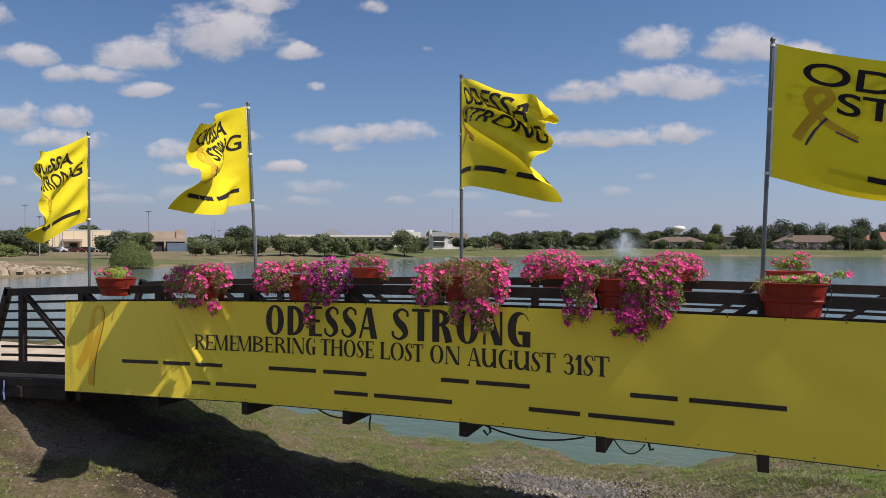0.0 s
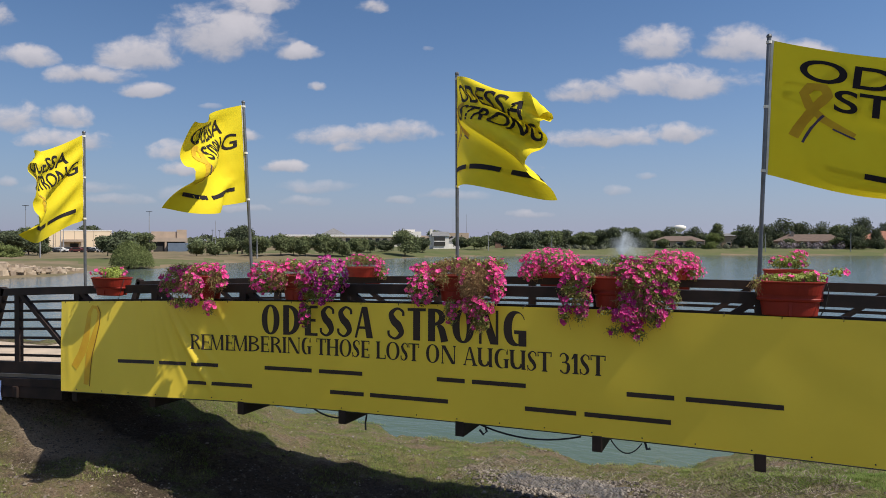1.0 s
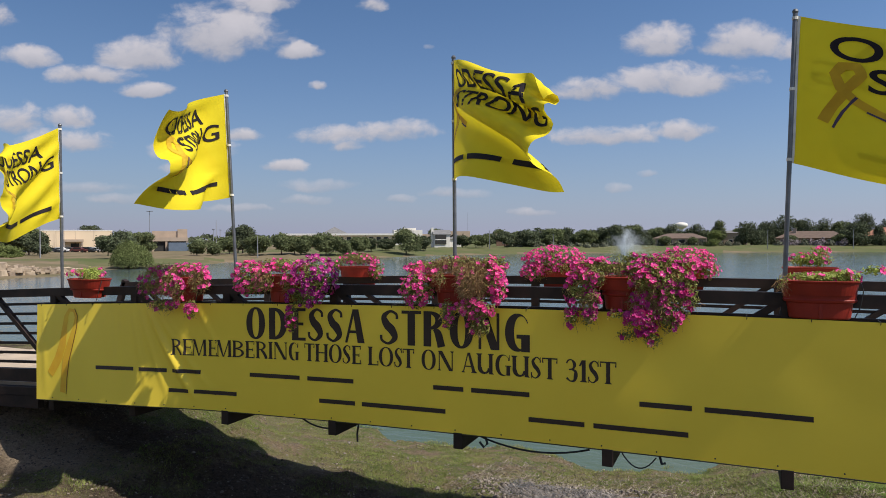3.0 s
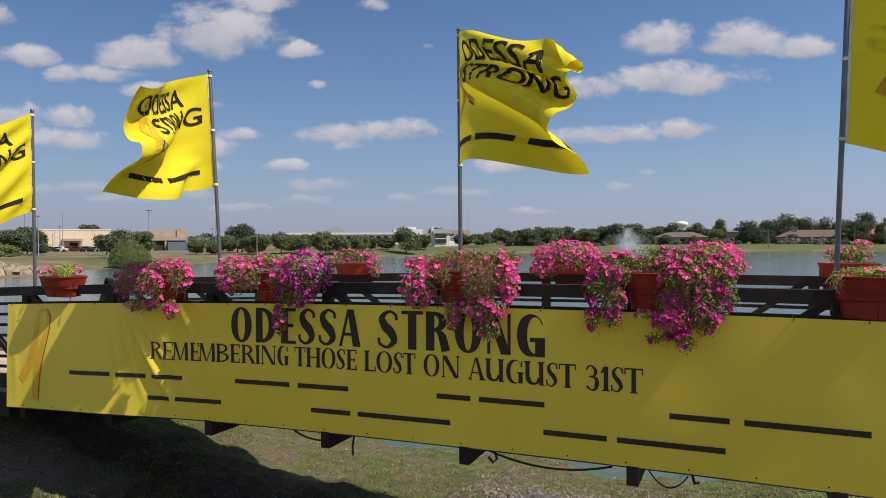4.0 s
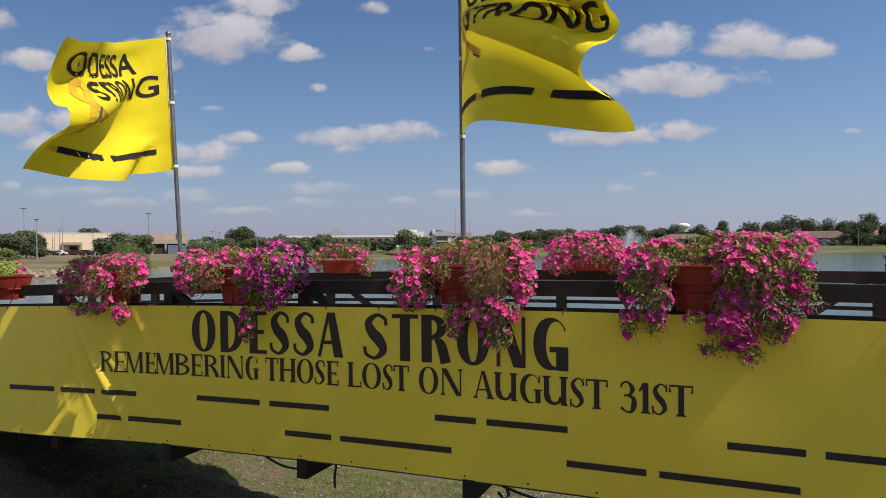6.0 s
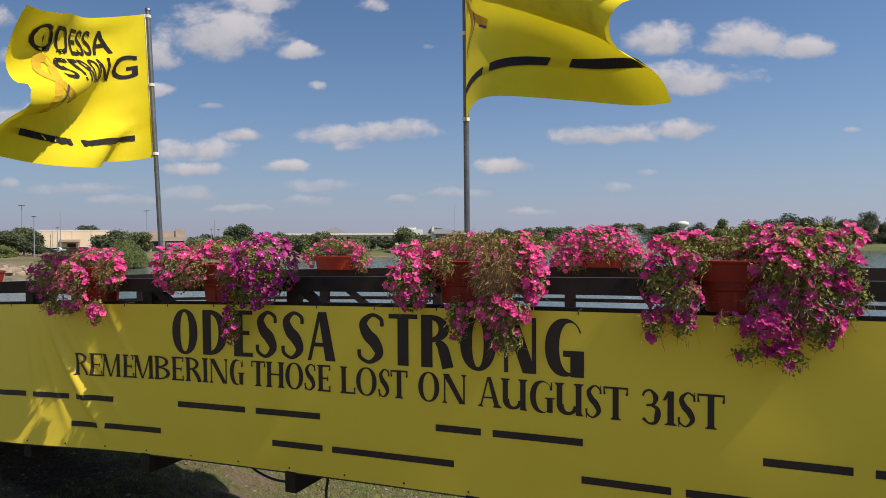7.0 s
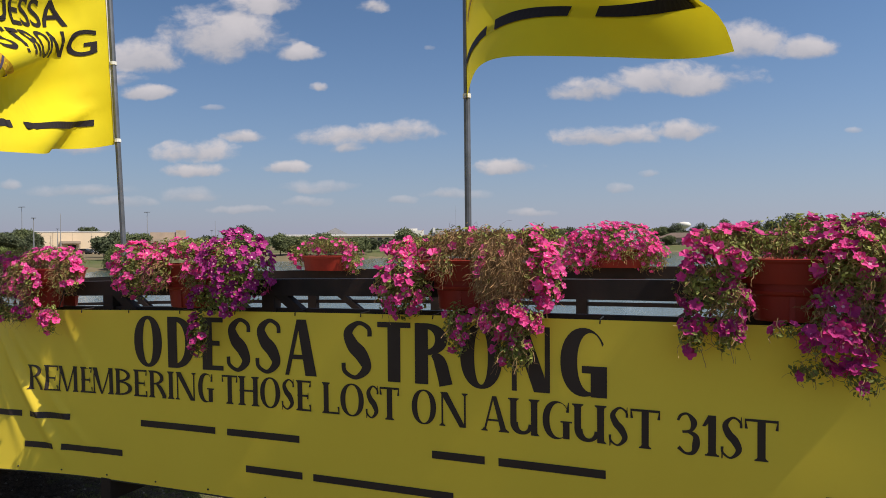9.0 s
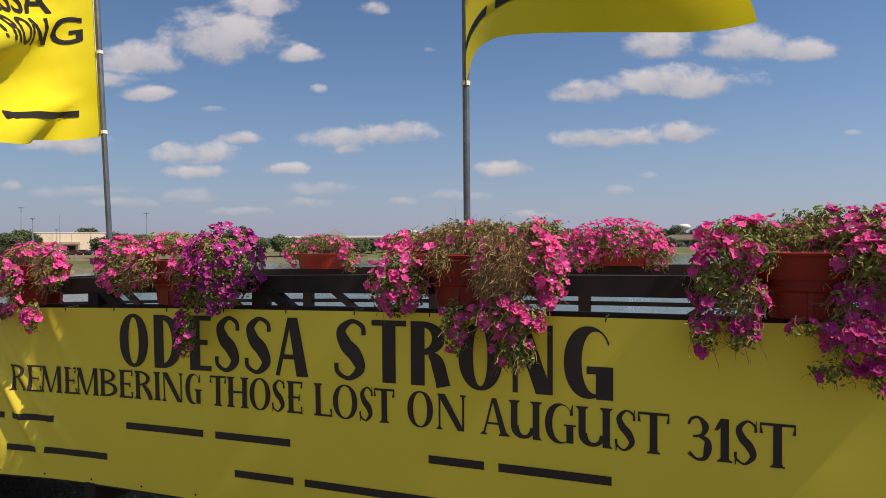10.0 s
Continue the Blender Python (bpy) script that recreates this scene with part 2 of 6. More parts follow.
M = dict(
    steel=material("weathered_steel", (0.034, 0.021, 0.018), (0.016, 0.012, 0.011), 5, 0.62, 0.0, 0.06, 140, spec=0.3),
    deck=material("concrete_deck", (0.50, 0.40, 0.30), (0.38, 0.31, 0.24), 3, 0.85, bump=0.3, bump_scale=60),
    vinyl=material("yellow_vinyl", (0.94, 0.72, 0.076), (0.91, 0.685, 0.069), 1.2, 0.42, bump=0.03, bump_scale=8, spec=0.35),
    vinyl_edge=material("dark_hem", (0.035, 0.032, 0.02), None, 9, 0.6),
    ink=material("black_ink", (0.040, 0.029, 0.028), (0.050, 0.037, 0.034), 3, 0.45, spec=0.3),
    gold=material("gold_print", (0.80, 0.42, 0.03), (0.86, 0.56, 0.04), 4, 0.45, spec=0.3),
    gold_dark=material("gold_print_shade", (0.30, 0.13, 0.02), None, 4, 0.45, spec=0.3),
    cloth=material("yellow_flag_cloth", (0.86, 0.72, 0.03), (0.82, 0.67, 0.025), 2.5, 0.7, bump=0.05, bump_scale=300, translucent=0.22, spec=0.2),
    hem=material("white_flag_hem", (0.8, 0.8, 0.75), None, 9, 0.8),
    flag_ink=material("flag_ink", (0.02, 0.016, 0.02), None, 4, 0.7, spec=0.2),
    flag_shadow=material("flag_print_violet", (0.09, 0.07, 0.13), None, 4, 0.7, spec=0.2),
    flag_gold=material("flag_print_gold", (0.60, 0.36, 0.03), (0.74, 0.50, 0.04), 5, 0.7, translucent=0.2, spec=0.2),
    pole=material("galvanised_steel", (0.20, 0.21, 0.23), (0.13, 0.14, 0.15), 9, 0.45, 0.7),
    clay=material("terracotta_plastic", (0.29, 0.024, 0.013), (0.22, 0.018, 0.011), 5, 0.5, bump=0.06, bump_scale=60, spec=0.35),
    soil=material("potting_soil", (0.05, 0.035, 0.025), (0.03, 0.02, 0.015), 30, 0.95, bump=0.6, bump_scale=120),
    cable=material("black_cable", (0.012, 0.012, 0.012), None, 9, 0.5),
    leaf=material("petunia_leaf", (0.31, 0.33, 0.09), (0.17, 0.195, 0.05), 20, 0.6, island=0.5, translucent=0.30, spec=0.25),
    leaf_fresh=material("fresh_petunia_leaf", (0.42, 0.48, 0.11), (0.28, 0.36, 0.07), 20, 0.6, island=0.35, translucent=0.35),
    dry=material("dried_stems", (0.41, 0.245, 0.11), (0.20, 0.115, 0.055), 20, 0.85, island=0.4),
    pink=material("pink_petals", (0.90, 0.11, 0.40), (0.78, 0.07, 0.33), 30, 0.6, island=0.3, translucent=0.35, spec=0.2),
    throat=material("petunia_throat", (0.85, 0.45, 0.62), (0.75, 0.30, 0.5), 30, 0.6, translucent=0.2),
    # purple variety, and pink petals darkened for blossoms in shade
    purple=material("shaded_purple_petals", (0.64, 0.055, 0.28), (0.50, 0.038, 0.23), 30, 0.6, island=0.3, translucent=0.25, spec=0.2),
    violet=material("violet_petals", (0.48, 0.045, 0.27), (0.35, 0.03, 0.215), 30, 0.6, island=0.3, translucent=0.25, spec=0.2),
    tree=material("tree_leaves", (0.165, 0.19, 0.092), (0.12, 0.145, 0.068), 2, 0.8, island=0.45, translucent=0.2, spec=0.15),
    tree_dark=material("dark_tree_leaves", (0.115, 0.135, 0.078), (0.082, 0.100, 0.058), 2, 0.8, island=0.45, translucent=0.15, spec=0.15),
    tree_light=material("light_tree_leaves", (0.20, 0.235, 0.085), (0.15, 0.185, 0.065), 2, 0.8, island=0.4, translucent=0.25, spec=0.15),
    bark=material("bark", (0.10, 0.075, 0.055), (0.06, 0.045, 0.035), 4, 0.9, bump=0.5, bump_scale=30),
    rock=material("limestone", (0.42, 0.335, 0.25), (0.30, 0.235, 0.175), 2, 0.9, bump=0.4, bump_scale=12, per_object=0.25),
    pebble=material("rubble", (0.24, 0.20, 0.16), (0.14, 0.115, 0.09), 9, 0.9, island=0.5),
    straw=material("dry_brush", (0.29, 0.245, 0.195), (0.17, 0.14, 0.11), 9, 0.9, island=0.45),
    blade=material("grass_blades", (0.15, 0.20, 0.04), (0.21, 0.20, 0.07), 2, 0.8, island=0.4, translucent=0.2),
    cream=material("cream_panel_wall", (0.72, 0.58, 0.42), (0.66, 0.53, 0.38), 0.2, 0.8),
    tan=material("tan_masonry", (0.40, 0.31, 0.24), (0.34, 0.27, 0.21), 0.5, 0.9),
    white=material("white_wall", (0.72, 0.70, 0.66), (0.64, 0.62, 0.58), 0.3, 0.8),
    brick=material("brown_brick_wall", (0.24, 0.14, 0.10), (0.19, 0.11, 0.08), 1.0, 0.9),
    roof=material("brown_shingles", (0.17, 0.12, 0.095), (0.125, 0.09, 0.075), 1.2, 0.95, bump=0.3, bump_scale=8),
    roof_grey=material("grey_shingles", (0.20, 0.20, 0.205), (0.15, 0.15, 0.155), 1.2, 0.95, bump=0.3, bump_scale=8),
    roof_red=material("red_tiles", (0.36, 0.17, 0.11), (0.28, 0.13, 0.09), 1.2, 0.95, bump=0.3, bump_scale=8),
    glass=material("dark_window_glass", (0.02, 0.025, 0.03), None, 2, 0.12),
    dark=material("shaded_opening", (0.03, 0.03, 0.03), None, 2, 0.8),
    blue=material("blue_grey_panel", (0.12, 0.16, 0.22), (0.10, 0.135, 0.19), 1, 0.6),
    asphalt=material("asphalt", (0.13, 0.125, 0.12), (0.10, 0.095, 0.09), 0.5, 0.9),
    paint_white=material("white_car_paint", (0.7, 0.7, 0.7), (0.66, 0.66, 0.66), 1, 0.3),
    paint_dark=material("dark_car_paint", (0.04, 0.045, 0.055), None, 1, 0.3),
    paint_red=material("maroon_car_paint", (0.11, 0.03, 0.03), None, 1, 0.3),
    tyre=material("tyre_rubber", (0.02, 0.02, 0.02), None, 1, 0.9),
    spray=material("water_spray", (0.85, 0.88, 0.9), (0.8, 0.84, 0.87), 1, 0.4, translucent=0.5),
    trim=material("white_trim", (0.75, 0.74, 0.72), None, 2, 0.7),
)


def ground_material():
    """Dry Texas lawn: patches of grass, straw and bare caliche, with fine grain."""
    m = bpy.data.materials.new("dry_lawn")
    m.use_nodes = True
    nt = m.node_tree
    p = nt.nodes["Principled BSDF"]
    p.inputs["Roughness"].default_value = 0.95
    p.inputs["Specular IOR Level"].default_value = 0.15
    tc = nt.nodes.new("ShaderNodeTexCoord")

    def noise_fac(scale, detail, lo, hi):
        n = nt.nodes.new("ShaderNodeTexNoise")
        n.inputs["Scale"].default_value, n.inputs["Detail"].default_value, n.inputs["Roughness"].default_value = scale, detail, 0.65
        nt.links.new(tc.outputs["Object"], n.inputs["Vector"])
        r = nt.nodes.new("ShaderNodeMapRange")
        r.inputs["From Min"].default_value, r.inputs["From Max"].default_value = lo, hi
        nt.links.new(n.outputs["Fac"], r.inputs["Value"])
        return r.outputs[0], n.outputs["Fac"]

    def blend(f, a, b):
        x = nt.nodes.new("ShaderNodeMix")
        x.data_type = "RGBA"
        nt.links.new(f, x.inputs["Factor"])
        for s, v in (("A", a), ("B", b)):
            if isinstance(v, tuple):
                x.inputs[s].default_value = (*v, 1)
            else:
                nt.links.new(v, x.inputs[s])
        return x.outputs["Result"]

    f1, _ = noise_fac(0.75, 6, 0.44, 0.56)
    f2, _ = noise_fac(2.1, 9, 0.45, 0.55)
    f3, h3 = noise_fac(22, 8, 0.40, 0.62)
    f4, h4 = noise_fac(70, 6, 0.55, 0.68)
    f5, _ = noise_fac(0.03, 5, 0.40, 0.60)
    grass = blend(f3, (0.157, 0.186, 0.048), (0.081, 0.110, 0.028))
    straw = blend(f3, (0.286, 0.224, 0.119), (0.199, 0.152, 0.085))
    bare = blend(f3, (0.296, 0.214, 0.143), (0.138, 0.100, 0.067))
    lawn = blend(f5, grass, blend(f1, straw, grass))
    f6, _ = noise_fac(0.02, 3, 0.35, 0.62)
    c = blend(f2, lawn, blend(f1, bare, blend(f6, straw, lawn)))
    c = blend(f4, c, (0.38, 0.33, 0.27))
    # bare trodden loam at the bridge's foot, painted darker for shade, ragged edge
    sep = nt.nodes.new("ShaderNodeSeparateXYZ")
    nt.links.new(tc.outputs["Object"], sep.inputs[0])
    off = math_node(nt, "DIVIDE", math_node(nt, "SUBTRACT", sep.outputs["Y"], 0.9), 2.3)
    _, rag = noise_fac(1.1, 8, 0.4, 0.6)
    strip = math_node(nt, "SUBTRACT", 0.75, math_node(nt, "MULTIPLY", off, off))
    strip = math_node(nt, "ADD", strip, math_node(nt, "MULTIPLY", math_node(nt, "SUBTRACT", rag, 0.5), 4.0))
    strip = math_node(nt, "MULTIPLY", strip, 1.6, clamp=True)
    shaded_loam = blend(f3, (0.125, 0.092, 0.064), (0.060, 0.045, 0.032))
    c = blend(strip, c, blend(f4, shaded_loam, (0.20, 0.16, 0.125)))
    # sandy patch by the end of the bridge, painted paler for sunlight there
    dx = math_node(nt, "DIVIDE", math_node(nt, "ADD", sep.outputs["X"], 6.9), 1.7)
    dy = math_node(nt, "DIVIDE", math_node(nt, "SUBTRACT", sep.outputs["Y"], 0.35), 0.75)
    lit_sand = math_node(nt, "SUBTRACT", 0.9, math_node(nt, "ADD", math_node(nt, "MULTIPLY", dx, dx), math_node(nt, "MULTIPLY", dy, dy)))
    lit_sand = math_node(nt, "ADD", lit_sand, math_node(nt, "MULTIPLY", math_node(nt, "SUBTRACT", rag, 0.5), 3.0))
    lit_sand = math_node(nt, "MULTIPLY", lit_sand, 1.4, clamp=True)
    c = blend(lit_sand, c, blend(f3, (0.40, 0.315, 0.225), (0.25, 0.195, 0.14)))
    nt.links.new(c, p.inputs["Base Color"])
    bp = nt.nodes.new("ShaderNodeBump")
    bp.inputs["Strength"].default_value, bp.inputs["Distance"].default_value = 1.0, 0.06
    nt.links.new(math_node(nt, "ADD", h3, h4), bp.inputs["Height"])
    nt.links.new(bp.outputs[0], p.inputs["Normal"])
    return m


def water_material():
    """Murky green pond water with small wind ripples."""
    m = bpy.data.materials.new("pond_water")
    m.use_nodes = True
    nt = m.node_tree
    p = nt.nodes["Principled BSDF"]
    p.inputs["Roughness"].default_value = 0.07
    p.inputs["IOR"].default_value = 1.33
    tc = nt.nodes.new("ShaderNodeTexCoord")
    heights = []
    for scale, k in ((0.5, 1.0), (2.2, 0.5), (8.0, 0.16)):
        mp = nt.nodes.new("ShaderNodeMapping")
        mp.inputs["Scale"].default_value = (1.0, 2.0, 1.0)
        mp.inputs["Rotation"].default_value = (0, 0, 0.4)
        nt.links.new(tc.outputs["Object"], mp.inputs["Vector"])
        n = nt.nodes.new("ShaderNodeTexNoise")
        n.inputs["Scale"].default_value, n.inputs["Detail"].default_value = scale, 3
        nt.links.new(mp.outputs[0], n.inputs["Vector"])
        heights.append(math_node(nt, "MULTIPLY", n.outputs["Fac"], k))
    h = math_node(nt, "ADD", math_node(nt, "ADD", heights[0], heights[1]), heights[2])
    bp = nt.nodes.new("ShaderNodeBump")
    bp.inputs["Strength"].default_value, bp.inputs["Distance"].default_value = 0.38, 0.10
    nt.links.new(h, bp.inputs["Height"])
    nt.links.new(bp.outputs[0], p.inputs["Normal"])
    n = nt.nodes.new("ShaderNodeTexNoise")
    n.inputs["Scale"].default_value, n.inputs["Detail"].default_value = 0.25, 5
    nt.links.new(tc.outputs["Object"], n.inputs["Vector"])
    r = nt.nodes.new("ShaderNodeMapRange")
    r.inputs["From Min"].default_value, r.inputs["From Max"].default_value = 0.35, 0.65
    nt.links.new(n.outputs["Fac"], r.inputs["Value"])
    mix = nt.nodes.new("ShaderNodeMix")
    mix.data_type = "RGBA"
    nt.links.new(r.outputs[0], mix.inputs["Factor"])
    mix.inputs["A"].default_value, mix.inputs["B"].default_value = (0.078, 0.115, 0.118, 1), (0.10, 0.142, 0.142, 1)
    sep = nt.nodes.new("ShaderNodeSeparateXYZ")
    nt.links.new(tc.outputs["Object"], sep.inputs[0])
    deep = nt.nodes.new("ShaderNodeMapRange")
    deep.inputs["From Min"].default_value, deep.inputs["From Max"].default_value = 8.0, 26.0
    nt.links.new(sep.outputs["Y"], deep.inputs["Value"])
    silt = nt.nodes.new("ShaderNodeMix")
    silt.data_type = "RGBA"
    nt.links.new(deep.outputs[0], silt.inputs["Factor"])
    silt.inputs["A"].default_value = (0.078, 0.112, 0.072, 1)
    nt.links.new(mix.outputs["Result"], silt.inputs["B"])
    nt.links.new(silt.outputs["Result"], p.inputs["Base Color"])
    return m


M["ground"] = ground_material()
M["lawn"] = material("watered_lawn", (0.092, 0.112, 0.044), (0.135, 0.130, 0.066), 0.12, 0.95, bump=0.4, bump_scale=3, spec=0.1)
M["dry_bank"] = material("dry_bank", (0.215, 0.165, 0.108), (0.135, 0.120, 0.070), 0.16, 0.95, bump=0.4, bump_scale=3, spec=0.1)
M["water"] = water_material()


# ---- building helpers ----
def mesh_object(name, verts, faces, mat, parent=None, label="", smooth=False):
    me = bpy.data.meshes.new(name)
    me.from_pydata([tuple(v) for v in verts], [], faces)
    me.materials.append(mat)
    if smooth:
        me.polygons.foreach_set("use_smooth", [True] * len(me.polygons))
    ob = new(name, me)
    if parent is not None:
        ob.parent = parent
    if label:
        ob["label"] = label
    return ob


def part(name, bm, mat, parent=None, label="", smooth=False):
    me = bpy.data.meshes.new(name)
    bm.normal_update()
    bm.to_mesh(me)
    bm.free()
    me.materials.append(mat)
    if smooth:
        me.polygons.foreach_set("use_smooth", [True] * len(me.polygons))
    ob = new(name, me)
    if parent is not None:
        ob.parent = parent
    if label:
        ob["label"] = label
    return ob


def thing(name, at, label, category, group="", kind=""):
    ob = new(name)
    ob.empty_display_size = 0.2
    ob.location = at
    return tagged(ob, label, category, group, kind)


def add_box(bm, lo, hi, bevel=0.0):
    c = [(a + b) / 2 for a, b in zip(lo, hi)]
    s = [max(b - a, 1e-4) for a, b in zip(lo, hi)]
    r = bmesh.ops.create_cube(bm, size=1.0, matrix=Matrix.Translation(c) @ Matrix.Diagonal((*s, 1)))
    if bevel:
        edges = list({e for v in r["verts"] for e in v.link_edges})
        bmesh.ops.bevel(bm, geom=edges, offset=bevel, segments=2, affect="EDGES", profile=0.6)


def box_part(name, lo, hi, mat, parent=None, label="", bevel=0.0):
    bm = bmesh.new()
    add_box(bm, lo, hi, bevel)
    return part(name, bm, mat, parent, label)


def tube(bm, points, radius, sides=8):
    """A round tube along points; radius may be one number or one for each point."""
    rings = []
    for i, p in enumerate(points):
        p = Vector(p)
        d = (Vector(points[min(i + 1, len(points) - 1)]) - Vector(points[max(i - 1, 0)])).normalized()
        a = d.cross(Vector((0, 0, 1)) if abs(d.z) < 0.9 else Vector((1, 0, 0))).normalized()
        b = d.cross(a)
        r = radius[i] if isinstance(radius, (list, tuple)) else radius
        rings.append([bm.verts.new(p + (a * math.cos(2 * math.pi * k / sides) + b * math.sin(2 * math.pi * k / sides)) * r) for k in range(sides)])
    for r0, r1 in zip(rings, rings[1:]):
        for k in range(sides):
            bm.faces.new((r0[k], r0[(k + 1) % sides], r1[(k + 1) % sides], r1[k]))
    bm.faces.new(list(reversed(rings[0])))
    bm.faces.new(rings[-1])


def letter_mesh(text, width, height, bold=0.0, cuts=0):
    """Verts and faces of a line of lettering in the built-in font, fitted to width and height, base at 0, 0."""
    cu = bpy.data.curves.new("lettering", "FONT")
    cu.body, cu.offset, cu.resolution_u = text, bold, 7
    tmp = new("lettering", cu)
    bpy.context.view_layer.update()
    me = bpy.data.meshes.new_from_object(tmp.evaluated_get(bpy.context.evaluated_depsgraph_get()))
    bm = bmesh.new()
    bm.from_mesh(me)
    bpy.data.objects.remove(tmp)
    bpy.data.curves.remove(cu)
    bpy.data.meshes.remove(me)
    bmesh.ops.triangulate(bm, faces=bm.faces[:])
    if cuts:
        bmesh.ops.subdivide_edges(bm, edges=bm.edges[:], cuts=cuts, use_grid_fill=True)
        bmesh.ops.triangulate(bm, faces=bm.faces[:])
    bm.verts.index_update()
    vs = [v.co.copy() for v in bm.verts]
    fs = [[v.index for v in f.verts] for f in bm.faces]
    bm.free()
    x0, x1 = min(v.x for v in vs), max(v.x for v in vs)
    y0, y1 = min(v.y for v in vs), max(v.y for v in vs)
    vs = [((v.x - x0) / (x1 - x0) * width, (v.y - y0) / (y1 - y0) * height) for v in vs]
    return vs, fs


def along(table, x):
    """Straight-line interpolation in a short table of (x, value)."""
    if x <= table[0][0]:
        return table[0][1]
    for (a, va), (b, vb) in zip(table, table[1:]):
        if x <= b:
            return va + (vb - va) * (x - a) / (b - a)
    return table[-1][1]


# ---- the land and the lake ----
SHORE = [(-1.2, 60), (-0.65, 76), (-0.56, 84), (-0.53, 92), (-0.50, 100), (-0.43, 104), (-0.36, 118), (-0.30, 136), (-0.20, 145),
         (-0.07, 168), (0.0, 187), (0.1, 197), (0.2, 207), (0.4, 214), (0.7, 214), (1.2, 205)]
RISE = [(-0.65, 1.0), (-0.45, 0.9), (-0.3, 1.1), (-0.15, 1.3), (0.0, 1.6), (0.2, 2.0), (0.7, 2.0)]
BANK = [(-14, 1.5), (-6.7, 0.65), (-3.4, -0.30), (-1.5, -0.80), (0, -1.02), (2, -1.12), (4, -1.40), (5.5, -1.68), (7.3, -2.0), (12, -3.2)]


def ground_z(x, y):
    p = Vector((x, y, 0)) - Vector((EYE0.x, EYE0.y, 0))
    d, s = p.dot(FWD), p.dot(SIDE)
    edge = 7.3 + 0.22 * max(0.0, -x - 4.2) + 2.6 * smooth_step(0.9, 2.6, x) + 0.35 * math.sin(x * 1.9) * smooth_step(-6, -3, x)
    edge = min(edge, 11.0)
    yy = y - (edge - 7.3) * smooth_step(1.5, 7.0, y)
    z = along(BANK, yy)
    z += 0.42 * smooth_step(-3.2, -6.2, x) * smooth_step(5, 1, y) * smooth_step(-6, -2, y) + 0.42 * smooth_step(1.2, 3.4, x) * smooth_step(7.5, 3, y) * smooth_step(-5, 0, y)
    if x < -4.8:
        top = 0.36 * smooth_step(-6.6, -9.2, x) - 0.55 * (1 - smooth_step(-6.6, -9.2, x))
        z += smooth_step(-4.8, -7.2, x) * max(0.0, top - 0.5 * max(0, abs(y - 1.3) - 1.9) - z)
    if d > 25:
        u = s / d
        sh = along(SHORE, u)
        far = -3.2 + 1.2 * smooth_step(-10, 0, d - sh) + along(RISE, u) * smooth_step(0, 26, d - sh)
        far += 0.6 * smooth_step(60, 400, d - sh)
        z = max(z, far)
    rough = noise.noise((x * 0.9, y * 0.9, 0)) * 0.09 + noise.noise((x * 2.3, y * 2.3, 4)) * 0.06
    if -10 < x < 6 and -4 < y < 9:
        rough += noise.noise((x * 6.0, y * 6.0, 2)) * 0.028 + noise.noise((x * 14.0, y * 14.0, 6)) * 0.012
    return z + rough * (1 if d < 30 else 2.0 * smooth_step(0, 10, d - along(SHORE, s / d)))


def build_ground():
    spokes = 480
    verts, faces = [(EYE0.x, EYE0.y, ground_z(EYE0.x, EYE0.y))], []
    # close rings over the bank below the bridge, wider ones beyond
    radii = [0.6 * 1.09 ** i for i in range(27)]
    while radii[-1] < 4500:
        r = radii[-1]
        radii.append(r + (0.075 if r < 13.5 else r * 0.05))
    rings = len(radii)
    for r in radii:
        for k in range(spokes):
            # more spokes ahead than behind
            t = (k / spokes) * 2 - 1
            a = YAW0 + math.pi / 2 + math.pi * (0.42 * t + 0.58 * t ** 3)
            x, y = EYE0.x + r * math.cos(a), EYE0.y + r * math.sin(a)
            verts.append((x, y, ground_z(x, y)))
    for k in range(spokes):
        faces.append((0, 1 + k, 1 + (k + 1) % spokes))
    for i in range(rings - 1):
        for k in range(spokes):
            a, b = 1 + i * spokes + k, 1 + i * spokes + (k + 1) % spokes
            faces.append((a, a + spokes, b + spokes, b))
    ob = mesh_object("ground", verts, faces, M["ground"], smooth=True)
    ob.data.materials.append(M["lawn"])
    ob.data.materials.append(M["dry_bank"])
    for f in ob.data.polygons:
        c = f.center
        p = Vector((c.x - EYE0.x, c.y - EYE0.y, 0))
        if p.dot(FWD) > 60 and c.z < WATER + 0.22:
            f.material_index = 2
        elif p.dot(FWD) > 60 and (p.dot(SIDE) > -0.12 * p.dot(FWD) or noise.noise((c.x * 0.03, c.y * 0.03, 7)) > 0.18):
            f.material_index = 1
        elif p.dot(FWD) > 60:
            f.material_index = 2
    tagged(ob, "dry patchy lawn and bare earth sloping down to the lake", "ground", kind="structure")


build_ground()
bm = bmesh.new()
bmesh.ops.create_grid(bm, x_segments=8, y_segments=8, size=420, matrix=Matrix.Translation((-40, 120, WATER)))
tagged(part("water", bm, M["water"]), "rippled green lake water under a blue sky", "water", kind="structure")


# ---- the bridge ----
def arch(x):
    return -0.0029 * (x - 1.6) ** 2


RAIL_TOP = 2.005
FAR_DROP = -0.008
POSTS = [-7.66, -6.43, -5.0, -3.57, -2.14, -0.71, 0.72, 2.15, 3.58, 5.01, 6.44]
X0, X1 = -8.0, 7.9


